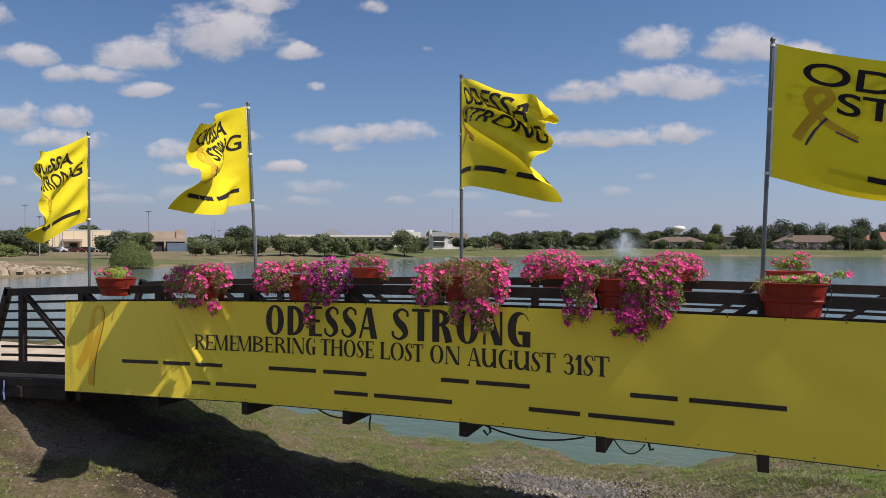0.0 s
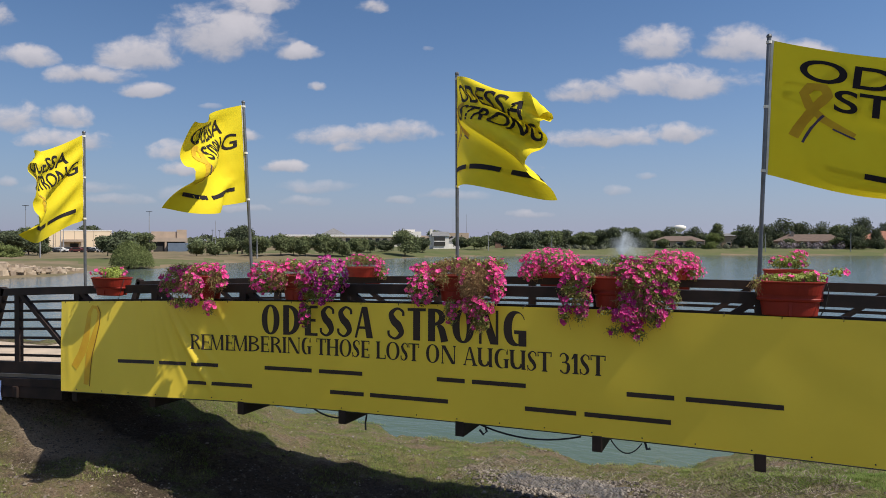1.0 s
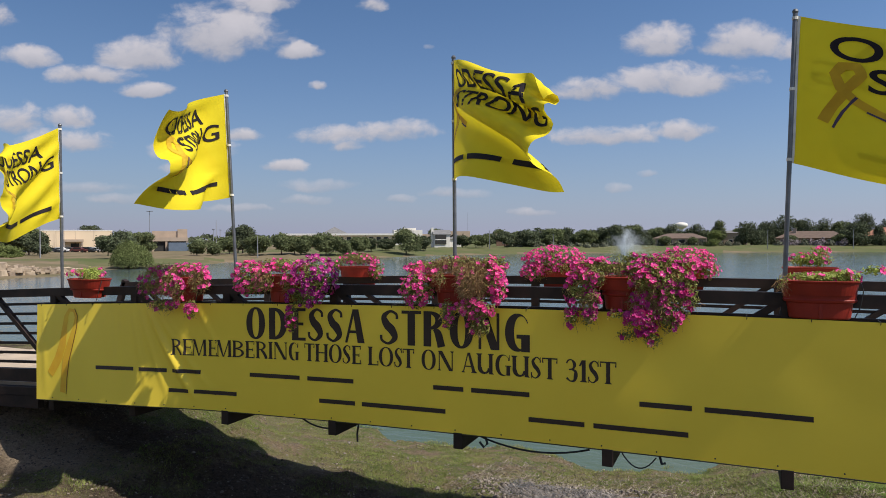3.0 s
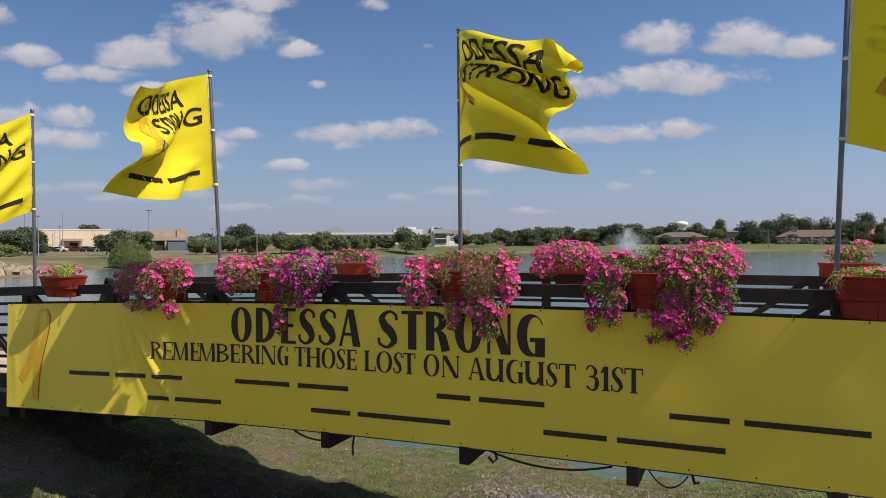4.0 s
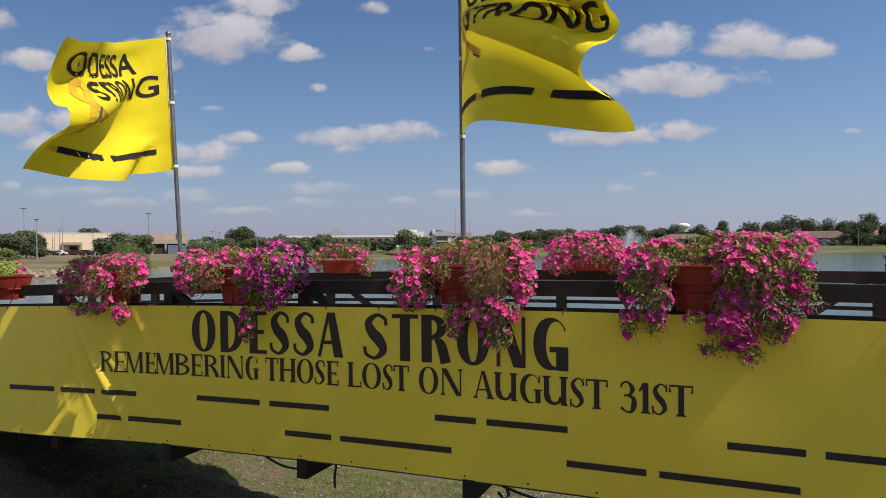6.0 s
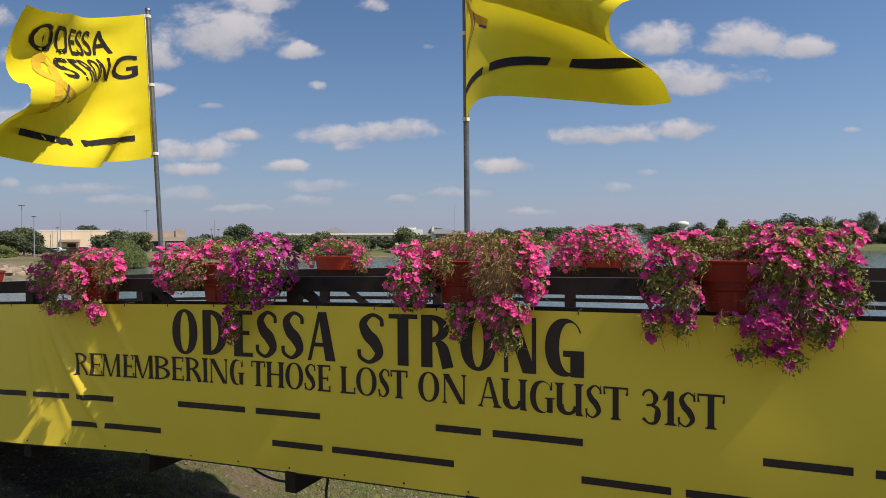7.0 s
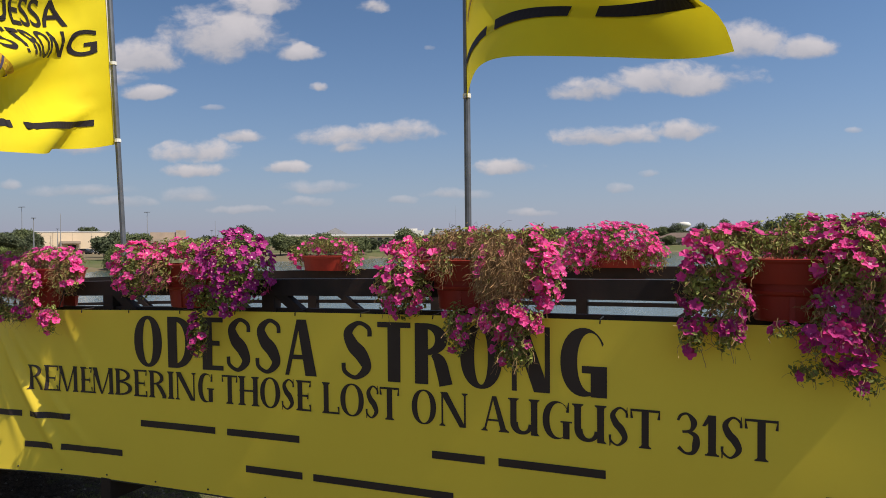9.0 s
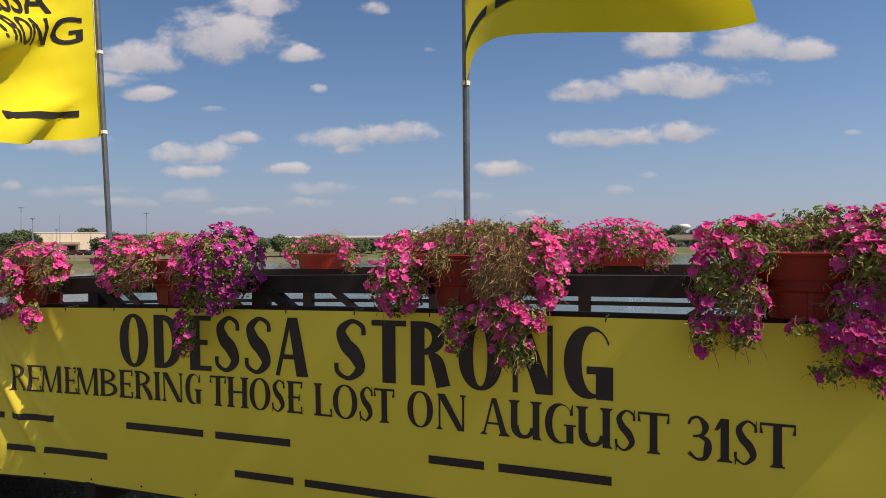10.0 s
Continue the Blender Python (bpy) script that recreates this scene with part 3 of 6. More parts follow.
def arched_bar(bm, xa, xb, y0, y1, off0, off1, step=0.5):
    """A bar that follows the camber of the bridge; off0 and off1 count from the top of the rail."""
    n = max(1, int(abs(xb - xa) / step))
    rows = []
    for i in range(n + 1):
        x = xa + (xb - xa) * i / n
        z = RAIL_TOP + arch(x)
        rows.append([bm.verts.new(p) for p in ((x, y0, z + off0), (x, y1, z + off0), (x, y1, z + off1), (x, y0, z + off1))])
    for a, b in zip(rows, rows[1:]):
        for k in range(4):
            bm.faces.new((a[k], a[(k + 1) % 4], b[(k + 1) % 4], b[k]))
    bm.faces.new(list(reversed(rows[0])))
    bm.faces.new(rows[-1])


def slant(bm, x0, z0, x1, z1, y0, y1, w):
    """A straight flat member from one place to another in the plane of the railing."""
    d = Vector((x1 - x0, 0, z1 - z0)).normalized()
    n = Vector((-d.z, 0, d.x)) * (w / 2)
    a, b = Vector((x0, 0, z0)), Vector((x1, 0, z1))
    ring = [[bm.verts.new((p.x, y, p.z)) for p in (a + n, a - n, b - n, b + n)] for y in (y0, y1)]
    bm.faces.new(ring[0])
    bm.faces.new(list(reversed(ring[1])))
    for k in range(4):
        bm.faces.new((ring[0][k], ring[1][k], ring[1][(k + 1) % 4], ring[0][(k + 1) % 4]))


def build_bridge():
    br = thing("footbridge", (0, 0, 0), "arched footbridge of dark brown weathered steel over the water", "bridge")
    for y0 in (0.012, 2.50):
        y1 = y0 + 0.085
        bm = bmesh.new()
        low = 0.060 if y0 > 1 else 0.032
        arched_bar(bm, X0, X1, y0, y1, -0.105 - low, -low)
        bmesh.ops.bevel(bm, geom=[e for e in bm.edges if len(e.link_faces) == 2 and e.calc_face_angle(0) > 1.0], offset=0.008, segments=2, affect="EDGES")
        part("top_rail", bm, M["steel"], br)
        for off in (-0.195, -0.325, -0.455, -0.585, -0.715, -0.845, -0.97):
            bm = bmesh.new()
            arched_bar(bm, X0 - 0.12, X1, y0 + 0.03, y0 + 0.062, off - low - 0.025, off - low + 0.009)
            part("rail_bar", bm, M["steel"], br)
        bm = bmesh.new()
        arched_bar(bm, X0 - 0.25, X1, y0 + 0.005, y1, -1.27, -1.10)
        part("bottom_chord", bm, M["steel"], br)
        posts = [p + 0.06 for p in POSTS] if y0 > 1 else POSTS
        turn = -1.0 if y0 > 1 else 0.5
        for i, x in enumerate(posts):
            z = RAIL_TOP + arch(x)
            w = 0.05
            bm = bmesh.new()
            add_box(bm, (x - w, y0 + 0.008, z - 1.12), (x + w, y1 - 0.006, z - low - 0.09), 0.006)
            part("post", bm, M["steel"], br)
            if i + 1 < len(posts):
                xn = posts[i + 1]
                zn = RAIL_TOP + arch(xn)
                bm = bmesh.new()
                if x < turn:
                    slant(bm, x + 0.04, z - 0.10, xn - 0.04, zn - 1.08, y0 + 0.014, y0 + 0.07, 0.06)
                else:
                    slant(bm, xn - 0.04, zn - 0.10, x + 0.04, z - 1.08, y0 + 0.014, y0 + 0.07, 0.06)
                part("diagonal_brace", bm, M["steel"], br)
        z = RAIL_TOP + arch(X0)
        bm = bmesh.new()
        slant(bm, X0 + 0.04, z - 0.02, X0 - 0.42, z - 1.25, y0, y1, 0.09)
        part("end_brace", bm, M["steel"], br, "slanting end member of the railing")
        bm = bmesh.new()
        arched_bar(bm, X0 - 0.5, X1, y0 - 0.002, y0 + 0.10, -1.455, -1.345)
        part("edge_beam", bm, M["steel"], br)
    for x in POSTS:
        z = RAIL_TOP + arch(x)
        bm = bmesh.new()
        add_box(bm, (x - 0.048, -0.02, z - 1.615), (x + 0.048, 2.62, z - 1.458), 0.006)
        part("floor_beam", bm, M["steel"], br)
    for y0 in (0.012, 2.50):
        bm = bmesh.new()
        arched_bar(bm, X0 - 0.5, -6.72, y0 + 0.002, y0 + 0.09, -1.62, -1.46)
        part("bearing_beam", bm, M["steel"], br)
    bm = bmesh.new()
    arched_bar(bm, X0 - 0.6, X1, 0.115, 2.49, -1.36, -1.30)
    part("deck", bm, M["deck"], br, "pale concrete walking deck")
    return br


build_bridge()
# concrete landing where the bridge meets the bank
bm = bmesh.new()
add_box(bm, (-10.2, -0.15, -0.6), (-8.62, 2.75, 0.405), 0.02)
tagged(part("abutment", bm, M["deck"]), "pale concrete landing at the end of the bridge", "abutment", kind="structure")
bm = bmesh.new()
add_box(bm, (-24, 0.2, -0.2), (-10.21, 2.4, 0.40), 0.02)
tagged(part("pavement", bm, M["deck"]), "concrete footpath leading onto the bridge", "footpath", kind="structure")


# ---- the banner ----
BAN_TOP, BAN_H, BAN_X0, BAN_X1 = -0.238, 1.225, -6.68, 5.4


CREASES = (  # start at the top hem, slant, depth, width, fading with the height
    (-4.76, 0.95, 0.036, 0.050, 0.0), (-4.66, 1.30, 0.016, 0.045, 0.3), (-4.00, 1.10, 0.022, 0.055, 1.6), (-4.88, 0.55, 0.012, 0.040, 0.4),
    (-5.00, 0.28, 0.010, 0.040, 0.5), (-4.60, 1.60, 0.010, 0.040, 1.2), (-5.30, 0.10, 0.006, 0.06, 0.5), (-5.15, -0.2, 0.006, 0.05, 0.6), (-6.55, 0.05, 0.006, 0.05, 0.2))


def slack(x, v):
    """The end of the sheet hangs forward at its foot."""
    return 0.17 * smooth_step(-3.6, -5.3, x) * v


def pushed(x, v):
    """The planters hold the upper hem off the rail."""
    return 0.076 * (1 - v) * (1 - 0.8 * smooth_step(-3.6, -5.3, x))


def banner_y(x, v):
    """How far the vinyl stands off; v runs from 0 at the top hem to 1 at the bottom."""
    y = -0.012 - slack(x, v) - pushed(x, v) - 0.004 * math.sin(x * 0.9 + 1.3) * math.sin(math.pi * v) ** 2
    # creases that fan out from the ties near the end
    for x0, lean, amp, wid, fade in CREASES:
        t = (x - x0 - lean * (v * 0.9 + 0.25 * v * (v - 1))) / (wid * (0.6 + 0.7 * v))
        y -= amp * math.exp(-t * t) * math.sin(math.pi * min(1, v * 1.05)) ** 0.7 * max(0.0, 1 - fade * v)
    y -= (0.003 * noise.noise((x * 2.2, v * 2.5, 1.0)) + 0.009 * noise.noise((x * 0.9, v * 1.2, 4.0))) * math.sin(math.pi * v)
    return y


def on_banner(x, off, lift=0.0):
    """A place on the banner: off counts down from its top hem."""
    v = min(1, max(0, off / BAN_H))
    return Vector((x + 1.2 * slack(x, v) + pushed(x, v) * (1.0 - x) / 4.5, banner_y(x, v) - lift, RAIL_TOP + arch(x) + BAN_TOP - off + 0.2 * slack(x, v) + 0.12 * pushed(x, v)))


# ---- lettering of the banner: stems heavier than cross strokes, with or without serifs ----
def bar(xa, xb, y0, xc, xd, y1, n=6):
    """A stroke from the edge xa..xb at y0 to the edge xc..xd at y1."""
    return ([(xa + (xc - xa) * i / n, y0 + (y1 - y0) * i / n) for i in range(n + 1)], [(xb + (xd - xb) * i / n, y0 + (y1 - y0) * i / n) for i in range(n + 1)])


def bow(cx, cy, rx, ry, ix, iy, a0, a1, shift=0.0, n=26):
    """A part of a ring: outer radii rx, ry, inner ones ix, iy, between two angles."""
    out, inn = [], []
    for i in range(n + 1):
        a = radians(a0 + (a1 - a0) * i / n)
        c, q = math.cos(a), math.sin(a)
        c, q = math.copysign(abs(c) ** 0.94, c), math.copysign(abs(q) ** 0.94, q)
        out.append((cx + rx * c, cy + ry * q))
        inn.append((cx + shift + ix * c, cy + iy * q))
    return out, inn


def sweep(pts, n=9):
    """A curved stroke through (x, y, thickness)."""
    fine = []
    for i in range(len(pts) - 1):
        p = [np.array(pts[min(max(k, 0), len(pts) - 1)], dtype=float) for k in (i - 1, i, i + 1, i + 2)]
        for j in range(n):
            t = j / n
            fine.append(0.5 * (2 * p[1] + (p[2] - p[0]) * t + (2 * p[0] - 5 * p[1] + 4 * p[2] - p[3]) * t * t + (3 * p[1] - p[0] - 3 * p[2] + p[3]) * t ** 3))
    fine.append(np.array(pts[-1], dtype=float))
    left, right = [], []
    for i, p in enumerate(fine):
        d = (fine[min(i + 1, len(fine) - 1)] - fine[max(i - 1, 0)])[:2]
        d = d / (np.linalg.norm(d) + 1e-9)
        left.append((p[0] - d[1] * p[2] / 2, p[1] + d[0] * p[2] / 2))
        right.append((p[0] + d[1] * p[2] / 2, p[1] - d[0] * p[2] / 2))
    return left, right


def foot(x0, x1, y, s, up):
    """A thin bracketed serif under (up = 1) or over (up = -1) a stem from x0 to x1."""
    if not s:
        return []
    return [bar(x0 - s, x1 + s, y, x0 - s * 0.85, x1 + s * 0.85, y + up * 0.008, 2), bar(x0 - s * 0.45, x1 + s * 0.45, y + up * 0.008, x0, x1, y + up * 0.017, 2)]


def stem(x, h, k, s):
    return [bar(x, x + k, 0, x, x + k, h)] + foot(x, x + k, 0, s, 1) + foot(x, x + k, h, s, -1)


def tick(x, y0, y1, t, s):
    """The little downstroke at the end of an arm."""
    return [bar(x - t * 1.1, x, y0, x - t * 0.3, x, y1, 2)] if s else []


def glyph_o(w, h, k, t, s):
    return [bow(w / 2, h / 2, w / 2, h / 2, w / 2 - k, h / 2 - t * 0.75, 0, 360, n=44)]


def glyph_e(w, h, k, t, s):
    x, m = s, h * 0.47
    out = stem(x, h, k, s * 0.9) if s else stem(x, h, k, 0)
    out += [bar(x + k, x + k, h - t, x + k, x + k, h, 1)]
    out += [([(x, h - t), (w, h - t)], [(x, h), (w, h)]), ([(x, 0), (w, 0)], [(x, t), (w, t)]), ([(x, m), (w * 0.84, m)], [(x, m + t), (w * 0.84, m + t)])]
    return out + tick(w, h * 0.80, h, t, s) + tick(w, h * 0.22, 0, t, s) + tick(w * 0.84, h * 0.40, h * 0.61, t * 0.8, s)


def glyph_l(w, h, k, t, s):
    return stem(s, h, k, s * 0.9) + [([(s, 0), (w, 0)], [(s, t), (w, t)])] + tick(w, h * 0.24, 0, t, s)


def glyph_d(w, h, k, t, s):
    x = s + k
    return stem(s, h, k, 0) + [bow(x * 0.8, h / 2, w - x * 0.8, h / 2, w - x * 0.8 - k, h / 2 - t, -90, 90)]


def glyph_b(w, h, k, t, s):
    x = s + k * 0.8
    return stem(s, h, k, s * 0.8) + [bow(x, h * 0.755, w * 0.9 - x, h * 0.245, w * 0.9 - x - k * 0.9, h * 0.245 - t, -90, 90), bow(x, h * 0.27, w - x, h * 0.27, w - x - k, h * 0.27 - t, -90, 90)]


def glyph_r(w, h, k, t, s):
    x = s + k * 0.8
    r = w * 0.86 - x
    return stem(s, h, k, s * 0.9) + [bow(x, h * 0.74, r, h * 0.26, r - k * 0.9, h * 0.26 - t, -90, 90),
                                     sweep([(x + r * 0.35, h * 0.50, t), (x + r * 0.66, h * 0.38, k * 0.9), (w - k * 0.62, h * 0.12, k * 0.95), (w - k * 0.5, 0, k)])] + ([bar(w - k, w, 0, w - k, w * 0.97, t * 0.8, 1)] if s else [])


def glyph_i(w, h, k, t, s):
    return stem((w - k) / 2, h, k, s)


def glyph_h(w, h, k, t, s):
    return stem(s, h, k, s) + stem(w - s - k, h, k, s) + [([(s, h * 0.48), (w - s, h * 0.48)], [(s, h * 0.48 + t), (w - s, h * 0.48 + t)])]


def glyph_t(w, h, k, t, s):
    return [bar((w - k) / 2, (w + k) / 2, 0, (w - k) / 2, (w + k) / 2, h)] + foot((w - k) / 2, (w + k) / 2, 0, s, 1) + [([(0, h - t), (w, h - t)], [(0, h), (w, h)])] \
        + tick(w, h * 0.76, h, t, s) + ([bar(0, t * 1.1, h * 0.76, 0, t * 0.3, h, 2)] if s else [])


def glyph_n(w, h, k, t, s):
    t = t * 0.9
    a, b = s, w - s - t
    return [bar(a, a + t, 0, a, a + t, h), bar(b, b + t, 0, b, b + t, h), bar(b + t - k * 1.05, b + t, 0, a - s * 0.6, a + k * 1.05, h, 8)] + foot(a, a + t, 0, s, 1) + foot(b, b + t, h, s, -1)


def glyph_m(w, h, k, t, s):
    a, b, c = s, w - s - k, w * 0.46
    return [bar(a, a + t, 0, a + t * 0.7, a + t * 1.7, h), bar(b, b + k, 0, b - t * 0.4, b + k - t * 0.4, h), bar(c - t * 0.7, c + t * 0.7, 0, a - s * 0.4, a + k * 0.95, h, 8),
            bar(c - t * 0.3, c + t * 0.7, 0, b - t * 0.2, b + t, h, 8)] + foot(a, a + t, 0, s * 0.9, 1) + foot(b, b + k, 0, s * 0.9, 1) + foot(b, b + k * 0.8, h, s * 0.6, -1)


def glyph_a(w, h, k, t, s):
    a, b = s, w - s
    c = w * (0.47 if s else 0.54)
    top = k * (0.35 if s else 0.42)
    return [bar(a, a + t * 0.95, 0, c - top, c - top + t * 0.95, h, 8), bar(b - k, b, 0, c - top, c + top, h, 8), ([(w * 0.24, h * 0.29), (b - k * 0.8, h * 0.29)], [(w * 0.24, h * 0.29 + t * 0.9), (b - k * 0.8, h * 0.29 + t * 0.9)])] \
        + foot(a, a + t, 0, s, 1) + foot(b - k, b, 0, s, 1)


def glyph_u(w, h, k, t, s):
    a, b = s, w - s - k
    rx = (b + k * 0.4 - a) / 2
    return [bar(a, a + k, h * 0.33, a, a + k, h), bow(a + rx, h * 0.34, rx, h * 0.34, rx - k, h * 0.34 - t * 1.6, 180, 352, (k - t) * 0.35), bar(b, b + k, 0, b, b + k, h)] \
        + foot(a, a + k, h, s, -1) + foot(b, b + k, h, s, -1) + ([bar(b + k * 0.5, w, 0, b + k * 0.5, b + k, t * 1.3, 1)] if s else [])


def glyph_g(w, h, k, t, s):
    x0, x1 = w - s * 0.5 - k, w - s * 0.5
    ring = bow(w / 2, h / 2, w / 2 - s * 0.3, h / 2, w / 2 - k * 0.62 - s * 0.3, h / 2 - t * 0.8, 32, 316, k * 0.45)
    return [ring, bar(x0, x1, 0.0 if not s else h * 0.03, x0, x1, h * 0.45)] + ([bar(x0 - s, x1 + s, h * 0.45, x0 - s, x1 + s, h * 0.45 + t * 0.7, 1)] + tick(w * 0.94, h * 0.72, h * 0.98, t * 1.2, s) if s else [bar(x0 - k * 0.55, x1, h * 0.45 - t * 1.2, x0 - k * 0.55, x1, h * 0.45, 1)])


def glyph_s(w, h, k, t, s):
    e = t / 2
    out = [sweep([(w * 0.92, h * 0.74, t * 0.95), (w * 0.88, h * 0.88, t * 0.9), (w * 0.55, h - e, t * 0.85), (w * 0.12 + k * 0.25, h * 0.80, k * 0.72), (w * 0.36, h * 0.585, k * 1.0), (w * 0.64, h * 0.43, k * 1.05),
                  (w * 0.90 - k * 0.25, h * 0.21, k * 0.75), (w * 0.46, e, t * 0.85), (w * 0.10, h * 0.13, t * 0.9), (w * 0.05, h * 0.28, t * 0.95)])]
    if s:
        out += tick(w * 0.95, h * 0.74, h, t * 0.7, s) + [bar(w * 0.03, w * 0.03 + t * 0.4, 0, w * 0.03, w * 0.03 + t * 0.8, h * 0.28, 2)]
    return out


def glyph_three(w, h, k, t, s):
    return [sweep([(w * 0.02, h * 0.80, t), (w * 0.16, h * 0.93, t * 1.1), (w * 0.46, h * 0.965, t), (w * 0.80 - k * 0.2, h * 0.78, k * 0.85), (w * 0.60, h * 0.58, t * 1.3), (w * 0.22, h * 0.535, t)]),
            sweep([(w * 0.45, h * 0.555, t), (w * 0.80, h * 0.46, k * 0.7), (w - k * 0.5, h * 0.26, k), (w * 0.70, h * 0.06, k * 0.6), (w * 0.36, t * 0.5, t), (w * 0.04, h * 0.16, t * 1.6)])]


def glyph_one(w, h, k, t, s):
    x = w * 0.5 - k * 0.3
    return [bar(x, x + k, 0, x, x + k, h), bar(0, t * 1.2, h * 0.72, x, x + k, h, 3)] + foot(x, x + k, 0, s * 1.2, 1)


GLYPHS = dict(O=glyph_o, D=glyph_d, E=glyph_e, S=glyph_s, A=glyph_a, T=glyph_t, R=glyph_r, N=glyph_n, G=glyph_g, M=glyph_m, B=glyph_b, I=glyph_i, H=glyph_h, L=glyph_l, U=glyph_u)
GLYPHS["3"], GLYPHS["1"] = glyph_three, glyph_one


def build_banner():
    ban = thing("memorial_banner", (0, 0, 0), "long yellow vinyl banner with black lettering tied along the bridge railing", "banner")
    nx, nz = 560, 30
    verts = [on_banner(BAN_X0 + (BAN_X1 - BAN_X0) * i / nx, BAN_H * j / nz) for j in range(nz + 1) for i in range(nx + 1)]
    faces = [(j * (nx + 1) + i, (j + 1) * (nx + 1) + i, (j + 1) * (nx + 1) + i + 1, j * (nx + 1) + i + 1) for j in range(nz) for i in range(nx)]
    sheet = mesh_object("sheet", verts, faces, M["vinyl"], ban, smooth=True)
    sol = sheet.modifiers.new("thickness", "SOLIDIFY")
    sol.thickness, sol.offset, sol.use_rim = 0.003, 1.0, False
    # lower hem with its cord
    bm = bmesh.new()
    tube(bm, [on_banner(BAN_X0 + (BAN_X1 - BAN_X0) * i / 120, BAN_H + 0.004, -0.004) for i in range(121)], 0.009, 6)
    part("lower_cord", bm, M["vinyl_edge"], ban, "dark cord under the lower hem")

    def print_letter(name, ch, xa, xb, low, height, thick, thin, serif, lab):
        """One letter of the print, wrapped onto the sheet."""
        vs, fs = [], []
        for k, (left, right) in enumerate(GLYPHS[ch](xb - xa, height, thick, thin, serif)):
            n = len(vs)
            for p, q in zip(left, right):
                for f in (0.0, 0.34, 0.67, 1.0):
                    vs.append(on_banner(xa + p[0] + (q[0] - p[0]) * f, low - p[1] - (q[1] - p[1]) * f, 0.006 + 0.0003 * k))
            for i in range(len(left) - 1):
                fs += [(n + 4 * i + j, n + 4 * i + j + 1, n + 4 * i + j + 5, n + 4 * i + j + 4) for j in range(3)]
        mesh_object(name, vs, fs, M["ink"], ban, lab)

    title = (("O", -3.264, -3.005), ("D", -2.952, -2.712), ("E", -2.646, -2.470), ("S", -2.438, -2.247), ("S", -2.206, -2.010), ("A", -1.980, -1.745),
             ("S", -1.562, -1.353), ("T", -1.317, -1.100), ("R", -1.073, -0.838), ("O", -0.792, -0.546), ("N", -0.492, -0.281), ("G", -0.225, 0.017))
    for ch, xa, xb in title:
        low = 0.386 + 0.006 * (xa + 3.2) / 3.2
        over = 0.004 if ch in "OSG" else 0.0
        print_letter("title_letter", ch, xa, xb, low + over, 0.345 + 2 * over, 0.083, 0.031, 0.0, "large black printed letter")
    subtitle = (("R", -4.367, -4.205), ("E", -4.192, -4.045), ("M", -4.050, -3.831), ("E", -3.814, -3.686), ("M", -3.690, -3.472), ("B", -3.468, -3.301), ("E", -3.285, -3.155),
                ("R", -3.140, -2.978), ("I", -2.968, -2.903), ("N", -2.893, -2.710), ("G", -2.695, -2.559), ("T", -2.486, -2.359), ("H", -2.353, -2.184), ("O", -2.177, -2.022),
                ("S", -2.010, -1.914), ("E", -1.902, -1.789), ("L", -1.710, -1.585), ("O", -1.578, -1.415), ("S", -1.401, -1.313), ("T", -1.305, -1.177), ("O", -1.096, -0.942),
                ("N", -0.922, -0.748), ("A", -0.669, -0.507), ("U", -0.514, -0.337), ("G", -0.325, -0.170), ("U", -0.164, 0.015), ("S", 0.026, 0.124), ("T", 0.134, 0.277),
                ("3", 0.359, 0.462), ("1", 0.472, 0.548), ("S", 0.556, 0.653), ("T", 0.661, 0.805))
    for ch, xa, xb in subtitle:
        low = 0.602 + 0.033 * smooth_step(-2.8, 0.9, xa)
        over = 0.004 if ch in "OSG3" else 0.0
        print_letter("subtitle_letter", ch, xa, xb, low + over, 0.188 + 0.008 * smooth_step(-2.8, 0.9, xa) + 2 * over, 0.035, 0.012, 0.013, "black printed letter")
    # the names stand as plain bars
    rows = ((0.725, ((-5.61, -4.99), (-4.90, -4.45), (-4.36, -3.92), (-3.22, -2.55), (-2.45, -1.88), (-0.97, -0.65), (-0.57, 0.01), (1.0, 1.43), (1.53, 2.34))),
            (0.955, ((-4.42, -4.10), (-4.02, -3.40), (-2.30, -1.86), (-1.78, -0.84), (0.0, 0.52), (0.60, 1.40))))
    for off, spans in rows:
        for a, b in spans:
            n = max(2, int((b - a) / 0.03))
            vs, fs = [], []
            for i in range(n + 1):
                xx = a + (b - a) * i / n
                vs += [on_banner(xx, off + 0.042, 0.006), on_banner(xx, off + 0.087, 0.006)]
            fs = [(2 * i, 2 * i + 1, 2 * i + 3, 2 * i + 2) for i in range(n)]
            mesh_object("name_bar", vs, fs, M["ink"], ban, "dark bar of lettering")
    # the printed ribbon
    mid = [(-6.20, 1.12), (-6.17, 0.93), (-6.13, 0.70), (-6.05, 0.50), (-5.97, 0.30), (-5.95, 0.17), (-5.99, 0.085), (-6.07, 0.075),
           (-6.13, 0.16), (-6.16, 0.34), (-6.19, 0.52), (-6.27, 0.70), (-6.42, 0.90)]
    wid = (0.085, 0.10, 0.105, 0.10, 0.07, 0.05, 0.045, 0.05, 0.07, 0.09, 0.12, 0.13, 0.11)

    def strip(pts, ws, mat, lift, name, lab):
        vs = []
        for i, p in enumerate(pts):
            d = Vector((pts[min(i + 1, len(pts) - 1)][0] - pts[max(i - 1, 0)][0], pts[min(i + 1, len(pts) - 1)][1] - pts[max(i - 1, 0)][1])).normalized()
            n = Vector((-d.y, d.x)) * ws[i] / 2
            vs += [on_banner(p[0] + n.x, p[1] + n.y, lift), on_banner(p[0] - n.x, p[1] - n.y, lift)]
